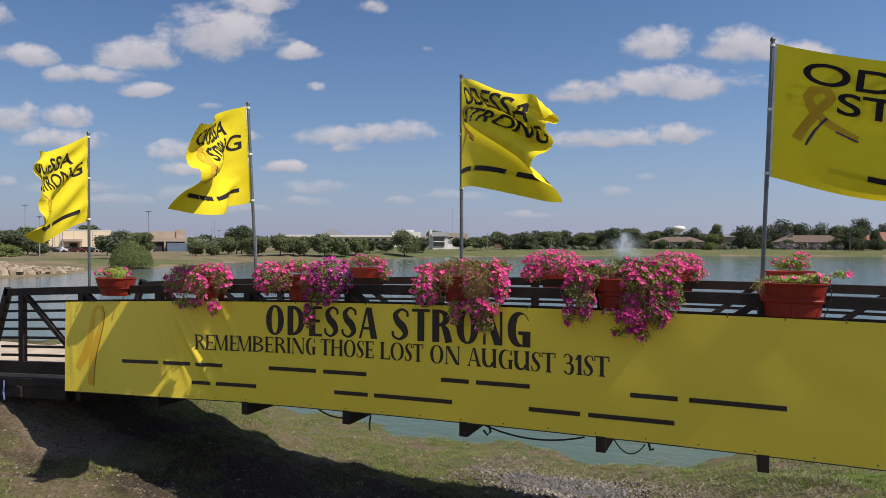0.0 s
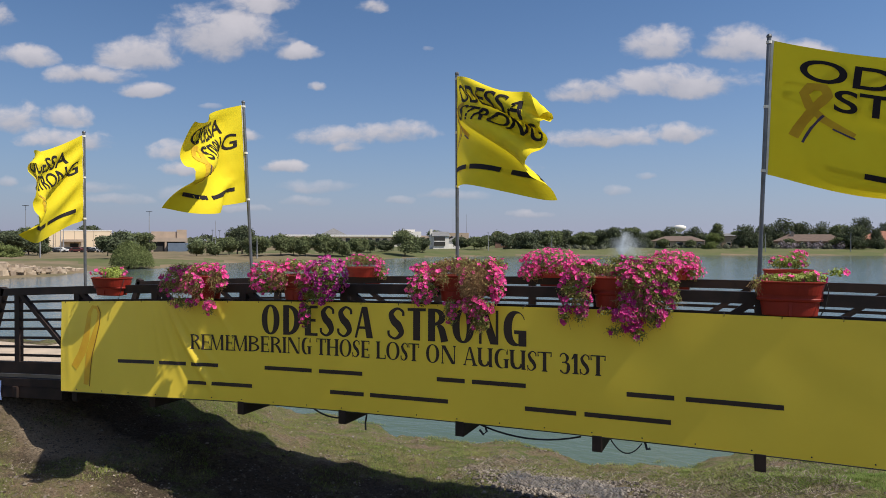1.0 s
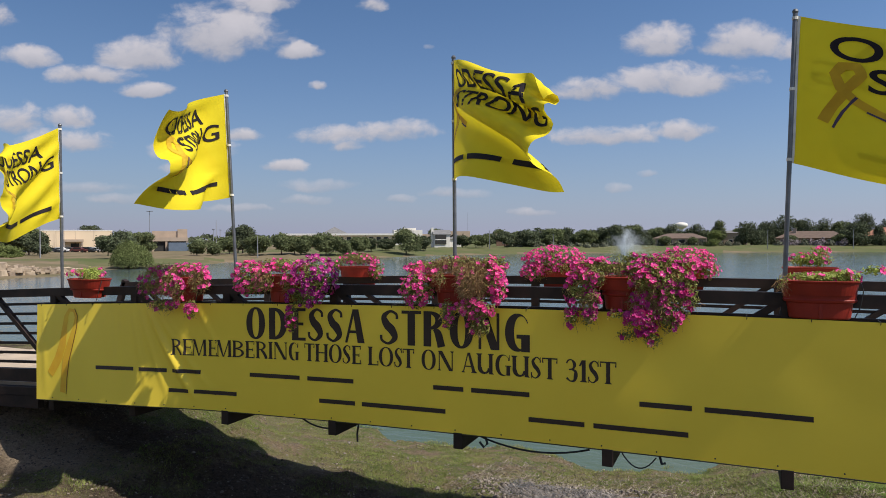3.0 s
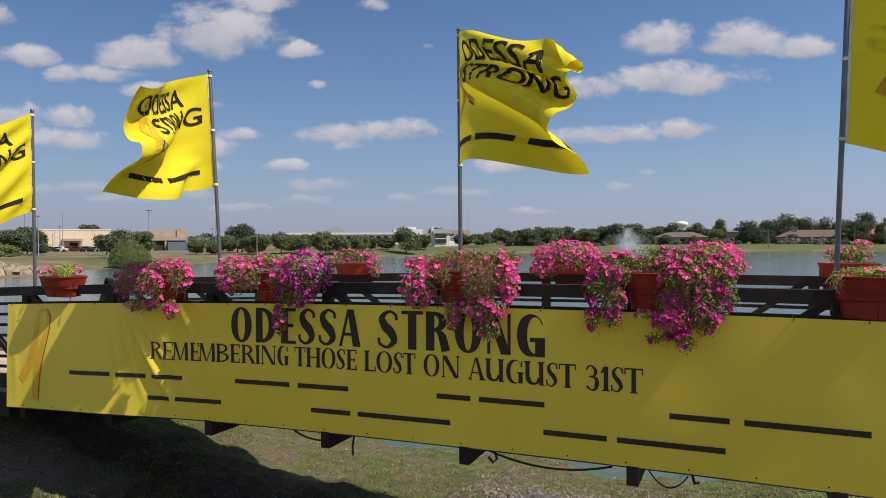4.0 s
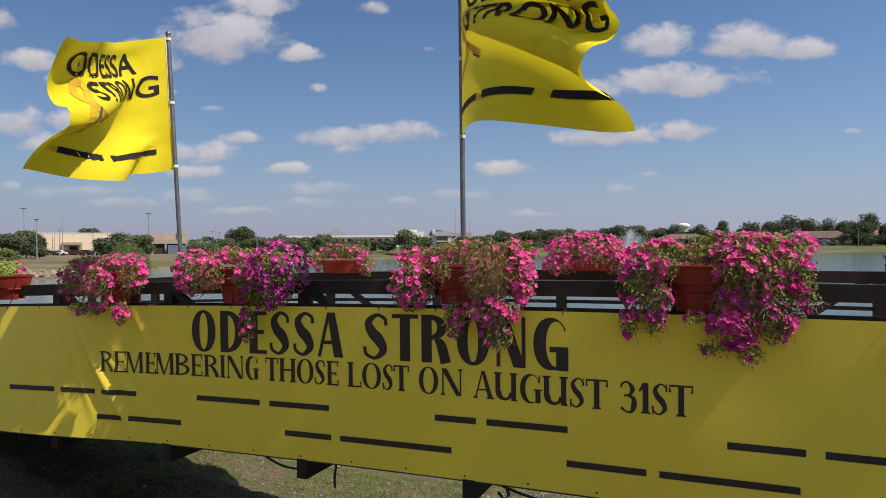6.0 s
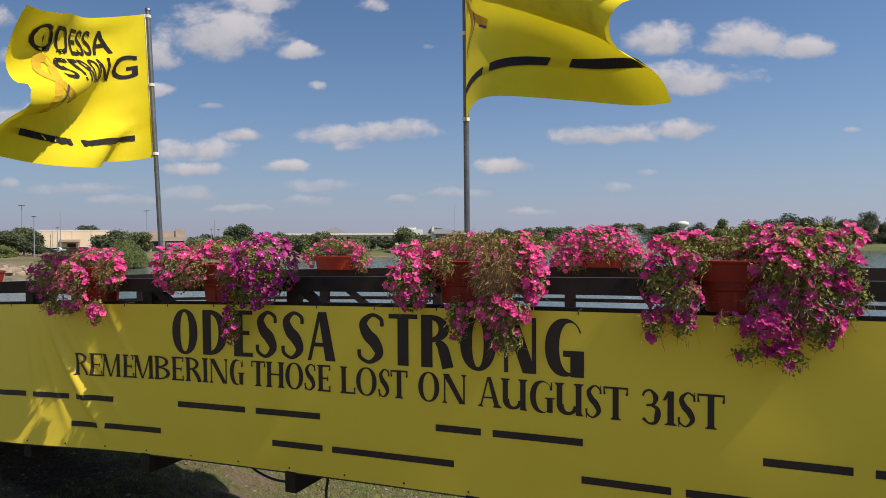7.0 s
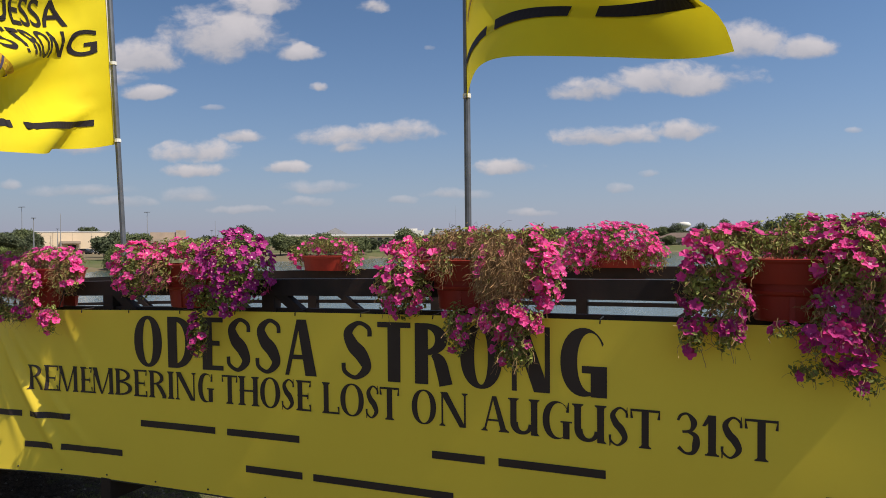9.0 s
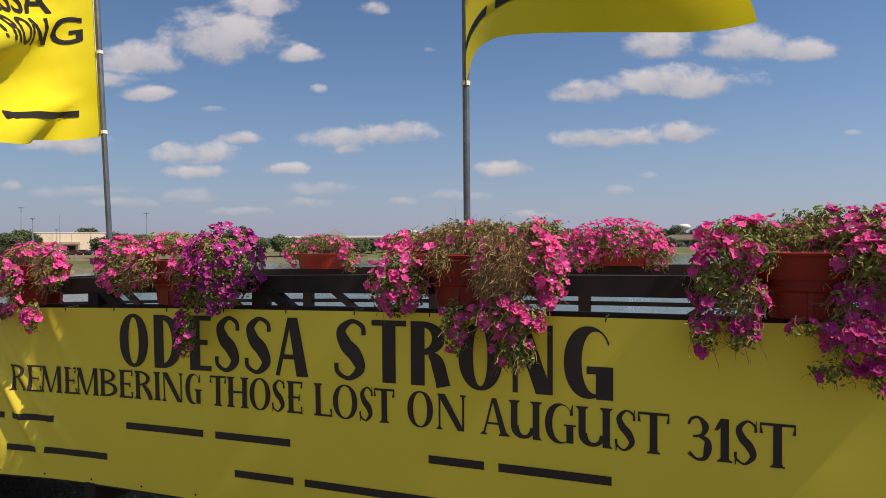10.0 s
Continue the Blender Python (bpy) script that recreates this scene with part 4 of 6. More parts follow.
        mesh_object(name, vs, [(2 * i, 2 * i + 1, 2 * i + 3, 2 * i + 2) for i in range(len(pts) - 1)], mat, ban, lab)

    strip(mid, wid, M["gold"], 0.006, "ribbon_print", "printed gold awareness ribbon")
    strip([(-6.13 + 0.0, 1.14), (-6.11, 0.93), (-6.07, 0.72), (-6.0, 0.52), (-5.935, 0.30), (-5.925, 0.15), (-5.975, 0.06)],
          (0.012,) * 7, M["gold_dark"], 0.009, "ribbon_outline", "brown outline of the printed ribbon")
    # ties at the upper hem and eyelets at the lower one
    x = BAN_X0 + 0.08
    while x < BAN_X1:
        p = on_banner(x, 0.0)
        bm = bmesh.new()
        tube(bm, [p + Vector((0, -0.005, -0.020)), p + Vector((0.002, -0.007, -0.004)), p + Vector((0.001, 0.002, 0.004)), Vector((p.x, 0.012, p.z + 0.006))], 0.0034, 5)
        part("tie", bm, M["cable"], ban, "black cable tie")
        q = on_banner(x + 0.22, BAN_H - 0.03, 0.004)
        bm = bmesh.new()
        bmesh.ops.create_cone(bm, cap_ends=True, segments=8, radius1=0.008, radius2=0.006, depth=0.006, matrix=Matrix.Translation(q) @ pose(0, 0, 0, 90))
        part("eyelet", bm, M["cable"], ban)
        x += 0.47
    return ban


build_banner()


def hanging_cable(name, points, radius, label):
    bm = bmesh.new()
    tube(bm, points, radius, 6)
    tagged(part(name, bm, M["cable"]), label, "cable", "loose cables under the bridge")


def sag(a, b, drop, n=10):
    return [Vector(a).lerp(Vector(b), i / n) - Vector((0, 0, drop * 4 * (i / n) * (1 - i / n))) for i in range(n + 1)]


hanging_cable("cable", sag((-2.66, 0.06, 0.52), (-2.10, 0.06, 0.42), 0.07), 0.009, "black cable sagging between floor beams")
hanging_cable("cable", sag((-1.66, 0.05, 0.53), (-0.90, 0.05, 0.54), 0.03), 0.009, "black cable sagging below the banner")
hanging_cable("cable", sag((-0.55, 0.05, 0.52), (0.55, 0.05, 0.50), 0.09), 0.009, "black cable sagging below the banner")
hanging_cable("cable", sag((0.83, 0.05, 0.52), (1.13, 0.05, 0.50), 0.12), 0.006, "thin black cable loop below the banner")
hanging_cable("cable", [(-1.86, 0.05, 0.55), (-1.85, 0.03, 0.46), (-1.87, 0.04, 0.38), (-1.86, 0.03, 0.30)], 0.010, "frayed black cable end hanging down")
hanging_cable("cable", [(-0.45, 0.04, 0.52), (-0.42, 0.02, 0.45), (-0.46, 0.03, 0.41), (-0.50, 0.02, 0.46)], 0.012, "black cable hook hanging down")
hanging_cable("cable", [(1.16, 0.04, 0.52), (1.18, 0.02, 0.46), (1.21, 0.03, 0.47)], 0.012, "short black cable end")


M["blue_cord"] = material("blue_cord", (0.08, 0.13, 0.32), (0.12, 0.17, 0.34), 30, 0.9)
bm = bmesh.new()
tube(bm, [(-7.98, -0.01, 0.36), (-7.97, -0.02, 0.27), (-7.99, -0.015, 0.19), (-7.96, -0.02, 0.08)], 0.013, 6)
tagged(part("cord", bm, M["blue_cord"]), "frayed blue cord hanging from the end of the bridge", "cord")


# ---- the flags ----
NS, NH = 46, 30


def drape(hoist_points, fly, wind, seed, seconds, flutter):
    """Let a cloth hang from its hoist in a gusty wind and return its grid of places after some seconds."""
    rs = np.random.RandomState(seed)
    root = np.array([tuple(p) for p in hoist_points])
    w = np.array(wind, dtype=float)
    flat = w * np.array((1, 1, 0)) / np.linalg.norm(w[:2])
    cell = fly / NS
    drop = np.linalg.norm(root[-1] - root[0]) / NH
    p = root[:, None, :] + flat[None, None, :] * (np.arange(NS + 1) * cell)[None, :, None]
    p = p + rs.normal(0, 0.004, p.shape) * np.linspace(0, 1, NS + 1)[None, :, None]
    p[:, 0] = root
    q = p.copy()
    dt = 1 / 60
    cross = np.array((-flat[1], flat[0], 0))

    def pull(a, b, rest, stiff):
        d = b - a
        length = np.linalg.norm(d, axis=2, keepdims=True) + 1e-9
        c = d * ((length - rest) / length) * (0.5 * stiff)
        a += c
        b -= c

    diag = math.hypot(cell, drop)
    for step in range(int(seconds * 60)):
        t = step * dt
        v = (p - q) / dt
        du = np.gradient(p, axis=1)
        dv = np.gradient(p, axis=0)
        n = np.cross(du, dv)
        n /= np.linalg.norm(n, axis=2, keepdims=True) + 1e-9
        gust = 1.0 + 0.35 * math.sin(2.3 * t + seed) + 0.2 * math.sin(5.1 * t + 2 * seed)
        side = 0.55 * math.sin(3.7 * t + seed * 1.3) + 0.3 * math.sin(8.3 * t + seed)
        air = w * gust + cross * (np.linalg.norm(w) * flutter * side) + np.array((0, 0, 0.25 * np.linalg.norm(w) * math.sin(4.4 * t + seed)))
        rel = air - v
        push = n * np.sum(rel * n, axis=2, keepdims=True) * 5.0 + rel * 0.9
        acc = push + np.array((0, 0, -4.2))
        new_p = p + (p - q) * 0.985 + acc * dt * dt
        q = p
        p = new_p
        p[:, 0] = root
        for _ in range(9):
            for k in (0, 1):
                pull(p[:, k:-1:2][:, :(NS + 1 - k) // 2], p[:, k + 1::2], cell, 1.0)
                pull(p[k:-1:2][:(NH + 1 - k) // 2], p[k + 1::2], drop, 1.0)
            pull(p[:-1, :-1], p[1:, 1:], diag, 0.25)
            pull(p[:-1, 1:], p[1:, :-1], diag, 0.25)
            pull(p[:, :-4], p[:, 4:], 4 * cell, 0.02)
            pull(p[:-4], p[4:], 4 * drop, 0.02)
            p[:, 0] = root
    return p


def build_flag(x, top_x, top_z, label, fly, wind, seed, seconds, flutter, reads_from_fly, spans):
    """A flag on its pole: the pole is one thing, with its cloth and print as parts."""
    fl = thing("flag_on_pole", (x, 0.115, RAIL_TOP + arch(x)), label, "flag", "flags along the bridge")
    base = Vector((x, 0.115, RAIL_TOP + arch(x)))
    top = Vector((top_x, 0.115, top_z)) - base
    foot = -top * (0.95 / top.length)
    bm = bmesh.new()
    tube(bm, [foot, top * 0.3, top * 0.7, top], 0.019, 10)
    part("pole", bm, M["pole"], fl, "grey metal pole")
    bm = bmesh.new()
    bmesh.ops.create_uvsphere(bm, u_segments=8, v_segments=6, radius=0.024, matrix=Matrix.Translation(top))
    part("cap", bm, M["pole"], fl)
    for dz in (-0.2, -0.75):
        bm = bmesh.new()
        add_box(bm, (-0.035, -0.035, dz - 0.02), (0.035, 0.028, dz + 0.02), 0.006)
        part("clamp", bm, M["steel"], fl)
    hoist = 1.19
    axis = top.normalized()

    grid = drape([top - axis * (0.03 + hoist * (1 - j / NH)) for j in range(NH + 1)], fly, wind, seed, seconds, flutter)

    def cloth(s, h):
        fs, fh = min(max(s, 0.0), 1.0) * NS, min(max(h, 0.0), 1.0) * NH
        i, j = min(int(fs), NS - 1), min(int(fh), NH - 1)
        a, b = fs - i, fh - j
        p = (grid[j, i] * (1 - a) + grid[j, i + 1] * a) * (1 - b) + (grid[j + 1, i] * (1 - a) + grid[j + 1, i + 1] * a) * b
        return Vector(p)

    def on_cloth(s, h, lift):
        e = 0.01
        n = (cloth(s + e, h) - cloth(s - e, h)).cross(cloth(s, h + e) - cloth(s, h - e)).normalized()
        return cloth(s, h) + n * lift

    ns, nh = NS, NH
    verts = [cloth(i / ns, j / nh) for j in range(nh + 1) for i in range(ns + 1)]
    faces = [(j * (ns + 1) + i, j * (ns + 1) + i + 1, (j + 1) * (ns + 1) + i + 1, (j + 1) * (ns + 1) + i) for j in range(nh) for i in range(ns)]
    mesh_object("cloth", verts, faces, M["cloth"], fl, "waving yellow cloth", smooth=True)
    for back in (-1, 1):
        vs = []
        for j in range(NH + 1):
            vs += [on_cloth(0.0, j / NH, 0.004 * back), on_cloth(0.012, j / NH, 0.004 * back)]
        mesh_object("heading", vs, [(2 * j, 2 * j + 1, 2 * j + 3, 2 * j + 2) for j in range(NH)], M["hem"], fl, "white heading along the hoist")
    for h in (0.02, 0.5, 0.98):
        bm = bmesh.new()
        c = cloth(0, h)
        tube(bm, [c - axis * 0.012, c + axis * 0.012], 0.024, 10)
        part("clip", bm, M["hem"], fl, "white clip round the pole")

    def place(xt, ht, lift=0.005, back=False):
        return on_cloth(1 - xt if back != reads_from_fly else xt, ht, -lift if back != reads_from_fly else lift)

    for back in (False, True):
        for text, x0, x1, h0, h1 in (("ODESSA", 0.10, 0.84, 0.76, 0.92), ("STRONG", 0.22, 0.95, 0.575, 0.735)):
            vs, fs = letter_mesh(text, x1 - x0, h1 - h0, 0.012, 2)
            mesh_object("word", [place(x0 + u, h0 + v, 0.005, back) for u, v in vs], fs, M["flag_ink"], fl, "black lettering")
        for x0, x1 in spans:
            n = 16
            vs = []
            for i in range(n + 1):
                vs += [place(x0 + (x1 - x0) * i / n, 0.135, 0.005, back), place(x0 + (x1 - x0) * i / n, 0.175, 0.005, back)]
            mesh_object("name_bar", vs, [(2 * i, 2 * i + 2, 2 * i + 3, 2 * i + 1) for i in range(n)], M["flag_ink"], fl, "dark bar of lettering")
        for pts, w, mat, lift in ((((0.09, 0.33), (0.12, 0.45), (0.16, 0.58), (0.20, 0.68), (0.185, 0.73), (0.14, 0.72), (0.12, 0.66), (0.14, 0.57), (0.19, 0.50), (0.25, 0.45), (0.29, 0.42)), 0.050, "flag_gold", 0.005),
                                  (((0.122, 0.30), (0.148, 0.42), (0.188, 0.53)), 0.013, "flag_shadow", 0.008), (((0.22, 0.445), (0.295, 0.402)), 0.012, "flag_shadow", 0.008)):
            fine = []
            for p, q in zip(pts, pts[1:]):
                fine += [(p[0] + (q[0] - p[0]) * k / 4, p[1] + (q[1] - p[1]) * k / 4) for k in range(4)]
            fine.append(pts[-1])
            vs = []
            for i, p in enumerate(fine):
                p0, p1 = fine[max(i - 1, 0)], fine[min(i + 1, len(fine) - 1)]
                d = Vector(((p1[0] - p0[0]) * 1.46, p1[1] - p0[1])).normalized()
                n = Vector((-d.y / 1.46, d.x)) * w / 2
                vs += [place(p[0] + n.x, p[1] + n.y, lift, back), place(p[0] - n.x, p[1] - n.y, lift, back)]
            mesh_object("ribbon_print", vs, [(2 * i, 2 * i + 1, 2 * i + 3, 2 * i + 2) for i in range(len(fine) - 1)], M[mat], fl, "printed gold awareness ribbon")
    return fl


build_flag(-6.37, -6.385, 3.92, "yellow memorial flag rippling on a grey pole above the bridge", 1.75, (0.5, -4.0, 0), 88, 2.4, 0.8, True, ((0.12, 0.55), (0.60, 0.92)))
build_flag(-3.50, -3.63, 4.12, "yellow memorial flag blown sideways from a leaning grey pole", 1.75, (-1.6, -3.8, 0), 70, 2.0, 1.5, True, ((0.12, 0.36), (0.42, 0.92)))
build_flag(-0.79, -0.80, 4.20, "yellow memorial flag streaming from a grey pole", 1.75, (5.5, -4.5, 0), 36, 2.3, 0.7, False, ((0.03, 0.36), (0.41, 0.64), (0.70, 0.95)))
build_flag(2.13, 2.20, 4.25, "yellow memorial flag streaming from a grey pole", 1.75, (20.0, -4.0, 0), 66, 3.1, 0.2, False, ((0.33, 0.47), (0.52, 0.80)))


# ---- planters and petunias ----
def superellipse(a, b, n, count=40):
    pts = []
    for k in range(count):
        t = 2 * math.pi * k / count
        c, s = math.cos(t), math.sin(t)
        pts.append((math.copysign(abs(c) ** (2 / n), c) * a, math.copysign(abs(s) ** (2 / n), s) * b))
    return pts


def loft(bm, rings, cap_first=True, cap_last=True):
    rows = [[bm.verts.new(p) for p in r] for r in rings]
    n = len(rows[0])
    for r0, r1 in zip(rows, rows[1:]):
        for k in range(n):
            bm.faces.new((r0[k], r0[(k + 1) % n], r1[(k + 1) % n], r1[k]))
    if cap_first:
        bm.faces.new(list(reversed(rows[0])))
    if cap_last:
        bm.faces.new(rows[-1])


def build_planter(x, y, label, group, leg=1.0, deep=1.0):
    """A saddle planter: a trough on top of the rail and a leg on each side of it. Its origin lies on the rail."""
    z = RAIL_TOP + arch(x) - (FAR_DROP if y > 1 else 0.0)
    pl = thing("rail_planter", (x, y + 0.042, z), label, "planter", group)
    bm = bmesh.new()
    spec = ((-0.036 if y < 1 else -0.072, 0.252, 0.176), (0.002, 0.262, 0.186), (0.02, 0.266, 0.190), (0.055, 0.274, 0.197), (0.066, 0.284, 0.206), (0.076, 0.286, 0.208), (0.079, 0.275, 0.198),
            (0.068, 0.267, 0.190), (0.045, 0.262, 0.186))
    loft(bm, [[(px, py - 0.035, h) for px, py in superellipse(a, b, 2.35)] for h, a, b in spec])
    part("trough", bm, M["clay"], pl)
    outer = y < 1
    for sgn, reach, wide in (((-1, 0.138, leg), (1, 0.085, 0.72)) if outer else ((1, 0.138, 1.0),)):
        bm = bmesh.new()
        rings = []
        for h, a, k in ((-0.222, 0.212, 0.74), (-0.212, 0.218, 0.79), (-0.100, 0.234, 0.87), (-0.090, 0.257, 0.97), (-0.075, 0.261, 1.0), (-0.066, 0.255, 0.97), (0.001, 0.262, 1.0)):
            ring = []
            m = 28
            for j in range(m + 1):
                t = math.pi * j / m
                c, q = math.cos(t), math.sin(t)
                ring.append((math.copysign(abs(c) ** 0.80, c) * a * wide, sgn * (0.046 + abs(q) ** 0.80 * reach * k), h * deep))
            rings.append(ring if sgn > 0 else list(reversed(ring)))
        loft(bm, rings)
        part("leg", bm, M["clay"], pl)
    if not outer:
        bm = bmesh.new()
        loft(bm, [[(px, py - 0.035, 0.042) for px, py in superellipse(0.262, 0.186, 2.35)], [(px * 0.8, py * 0.8 - 0.035, 0.064) for px, py in superellipse(0.262, 0.186, 2.35)]])
        part("soil", bm, M["soil"], pl)
        return pl
    bm = bmesh.new()
    add_box(bm, (-0.012, -0.168, -0.218 * deep), (0.012, -0.150, -0.09 * deep), 0.003)
    part("rib", bm, M["clay"], pl)
    bm = bmesh.new()
    loft(bm, [[(px, py - 0.035, 0.042) for px, py in superellipse(0.262, 0.186, 2.35)], [(px * 0.8, py * 0.8 - 0.035, 0.064) for px, py in superellipse(0.262, 0.186, 2.35)]])
    part("soil", bm, M["soil"], pl)
    bm = bmesh.new()
    tube(bm, [(0.280, -0.09, 0.06), (0.292, -0.12, 0.0), (0.268, -0.14, -0.12), (0.23, -0.14, -0.21)], 0.004, 5)
    part("wire", bm, M["cable"], pl, "thin retaining wire")
    return pl


def petal_disc(vs, fs, c, n, r, rng):
    n = n.normalized()
    a = n.cross(Vector((0.3, 0.2, 0.9))).normalized()
    b = n.cross(a)
    k0 = len(vs)
    vs.append(c - n * r * 0.45)
    spin = rng.random() * 6.28
    for k in range(15):
        t = spin + 2 * math.pi * k / 15
        rr = r * (0.74, 1.0, 1.0)[k % 3] * rng.uniform(0.9, 1.08)
        vs.append(c + (a * math.cos(t) + b * math.sin(t)) * rr + n * r * rng.uniform(-0.16, 0.12))
    for k in range(15):
        fs.append((k0, k0 + 1 + k, k0 + 1 + (k + 1) % 15))


def throat_disc(vs, fs, c, n, r):
    n = n.normalized()
    a = n.cross(Vector((0.3, 0.2, 0.9))).normalized()
    b = n.cross(a)
    k0 = len(vs)
    vs += [c + (a * math.cos(1.2566 * k) + b * math.sin(1.2566 * k)) * r for k in range(5)]
    fs.append(tuple(range(k0, k0 + 5)))


def leaf_blade(vs, fs, c, n, r, rng):
    n = n.normalized()
    a = n.cross(Vector((rng.uniform(-1, 1), rng.uniform(-1, 1), rng.uniform(-1, 1)))).normalized()
    b = n.cross(a)
    k0 = len(vs)
    vs += [c - a * r, c + b * r * 0.58 + n * r * 0.15, c + a * r - n * r * 0.2, c - b * r * 0.58 + n * r * 0.15]
    fs += [(k0, k0 + 1, k0 + 2), (k0, k0 + 2, k0 + 3)]


def build_petunia(x, y, label, blobs, group, seed, fresh=False, size=0.029):
    """blobs: centre and half sizes from the rail's top above the pot, petal kind, counts of blossoms, leaves and dry stems."""
    rng = random.Random(seed)
    base = Vector((x, y + 0.042, RAIL_TOP + arch(x) - (FAR_DROP if y > 1 else 0.0) + 0.08))
    pl = thing("petunia", base, label, "flowers", group)
    sets = {}
    for cx, cy, cz, rx, ry, rz, kind, nf, nl, nd in blobs:
        # what hangs over the rim stands well clear of the sheet
        c = Vector((cx, cy - (0.06 if cz < 0.1 and y < 1 else 0.0), cz - 0.08))
        fv, ff = sets.setdefault(kind, ([], []))
        lv, lf = sets.setdefault("leaf", ([], []))
        dv, df = sets.setdefault("dry", ([], []))
        clump = [Vector((rng.gauss(0, 1), rng.gauss(-0.5, 0.8), rng.gauss(0.25, 0.8))).normalized() for _ in range(max(5, nf // 3))]
        for _ in range(int(nf * 0.98)):
            d = rng.choice(clump) + Vector((rng.gauss(0, 0.42), rng.gauss(0, 0.42), rng.gauss(0, 0.42)))
            d = d.normalized()
            k = rng.uniform(0.80, 1.06)
            p = c + Vector((d.x * rx, d.y * ry, d.z * rz)) * k
            n = Vector((d.x / rx, d.y / ry, d.z / rz)).normalized() + Vector((rng.gauss(0.3, 0.35), rng.gauss(-0.25, 0.35), rng.gauss(0.5, 0.35)))
            r = size * rng.uniform(0.72, 1.15)
            petal_disc(fv, ff, p, n, r, rng)
            if rng.random() < 0.6:
                throat_disc(*sets.setdefault("throat", ([], [])), p - n.normalized() * r * 0.28, n, r * 0.24)
        for _ in range(int(nl * 3.4)):
            d = Vector((rng.gauss(0, 1), rng.gauss(0, 1), rng.gauss(0, 1))).normalized()
            k = rng.uniform(0.35, 1.02)
            p = c + Vector((d.x * rx, d.y * ry, d.z * rz)) * k
            n = d + Vector((rng.gauss(0, 0.5), rng.gauss(0, 0.5), rng.gauss(0.3, 0.5)))
            leaf_blade(lv, lf, p, n, rng.uniform(0.007, 0.017), rng)
        for _ in range(int(nd * 2.2)):
            d = Vector((rng.gauss(0, 1), rng.gauss(-0.3, 0.9), rng.gauss(0.2, 0.8))).normalized()
            p = c + Vector((d.x * rx, d.y * ry, d.z * rz)) * rng.uniform(0.5, 0.94)
            q = p
            h = Vector((rng.gauss(0, 0.8), rng.gauss(-0.2, 0.4), rng.gauss(-0.7, 0.5))).normalized()
            w = rng.uniform(0.0008, 0.0018)
            side = h.cross(Vector((0, 1, 0.2))).normalized() * w
            k0 = len(dv)
            for _i in range(6):
                dv += [q - side, q + side]
                h = (h + Vector((rng.gauss(0, 0.55), rng.gauss(0, 0.45), rng.gauss(-0.25, 0.5)))).normalized()
                q = q + h * rng.uniform(0.010, 0.024)
            df += [(k0 + 2 * i, k0 + 2 * i + 1, k0 + 2 * i + 3, k0 + 2 * i + 2) for i in range(5)]
    names = dict(throat="throat", pink="bloom", purple="bloom", violet="bloom", leaf="foliage", dry="dry_growth")
    labels = dict(throat="pale blossom throats", pink="bright pink petunia blossoms", purple="magenta petunia blossoms, part of them pink darkened for shade", violet="deep violet petunia blossoms", leaf="small green leaves", dry="dried tan stems")
    for kind, (vs, fs) in sets.items():
        if fs:
            mat = M["leaf_fresh"] if (kind == "leaf" and fresh) else M[kind]
            ob = mesh_object(names[kind], vs, fs, mat, pl, labels[kind])
            ob["kind"] = "stuff"
    return pl


NEAR, FAR = "planters on the near railing", "planters on the far railing"
NEAR_F, FAR_F = "petunias on the near railing", "petunias on the far railing"
CLAY = "red terracotta plastic planter saddled over the bridge rail"
for px, off, leg, deep in ((-5.75, 0.0, 1.0, 0.72), (-4.12, -0.04, 0.7, 0.95), (-2.75, 0.0, 0.7, 0.95), (-0.76, 0.0, 0.72, 0.9), (0.86, 0.0, 0.72, 0.95), (2.37, 0.0, 1.0, 1.0)):
    build_planter(px, 0.012 + off, CLAY, NEAR, leg, deep)
for px in (-3.30, -0.33, 1.18, 2.52):
    build_planter(px, 2.50, CLAY, FAR)

build_petunia(-5.75, 0.012, "sparse young petunia with pale leaves and a few pink blossoms", [
    (0.0, -0.02, 0.15, 0.22, 0.16, 0.08, "pink", 16, 260, 0), (0.10, -0.10, 0.10, 0.14, 0.10, 0.12, "pink", 5, 120, 0), (-0.24, -0.1, 0.13, 0.06, 0.06, 0.05, "pink", 5, 10, 0)], NEAR_F, 11, True)
build_petunia(-4.12, -0.028, "half-dried trailing petunia with pink and shade-darkened blossoms over its planter", [
    (-0.33, -0.12, 0.0, 0.26, 0.12, 0.20, "purple", 56, 300, 220), (-0.36, -0.03, 0.15, 0.24, 0.14, 0.08, "purple", 20, 120, 160), (0.02, -0.02, 0.16, 0.30, 0.15, 0.08, "pink", 30, 170, 480),
    (0.28, -0.06, 0.04, 0.13, 0.10, 0.16, "pink", 26, 120, 260), (0.10, -0.20, -0.06, 0.09, 0.05, 0.16, "pink", 26, 60, 60), (0.27, -0.19, -0.26, 0.09, 0.04, 0.12, "pink", 20, 70, 30),
    (-0.15, -0.19, -0.24, 0.24, 0.05, 0.07, "purple", 20, 130, 60), (-0.08, -0.19, 0.0, 0.22, 0.05, 0.14, "pink", 34, 80, 240)], NEAR_F, 12, size=0.028)
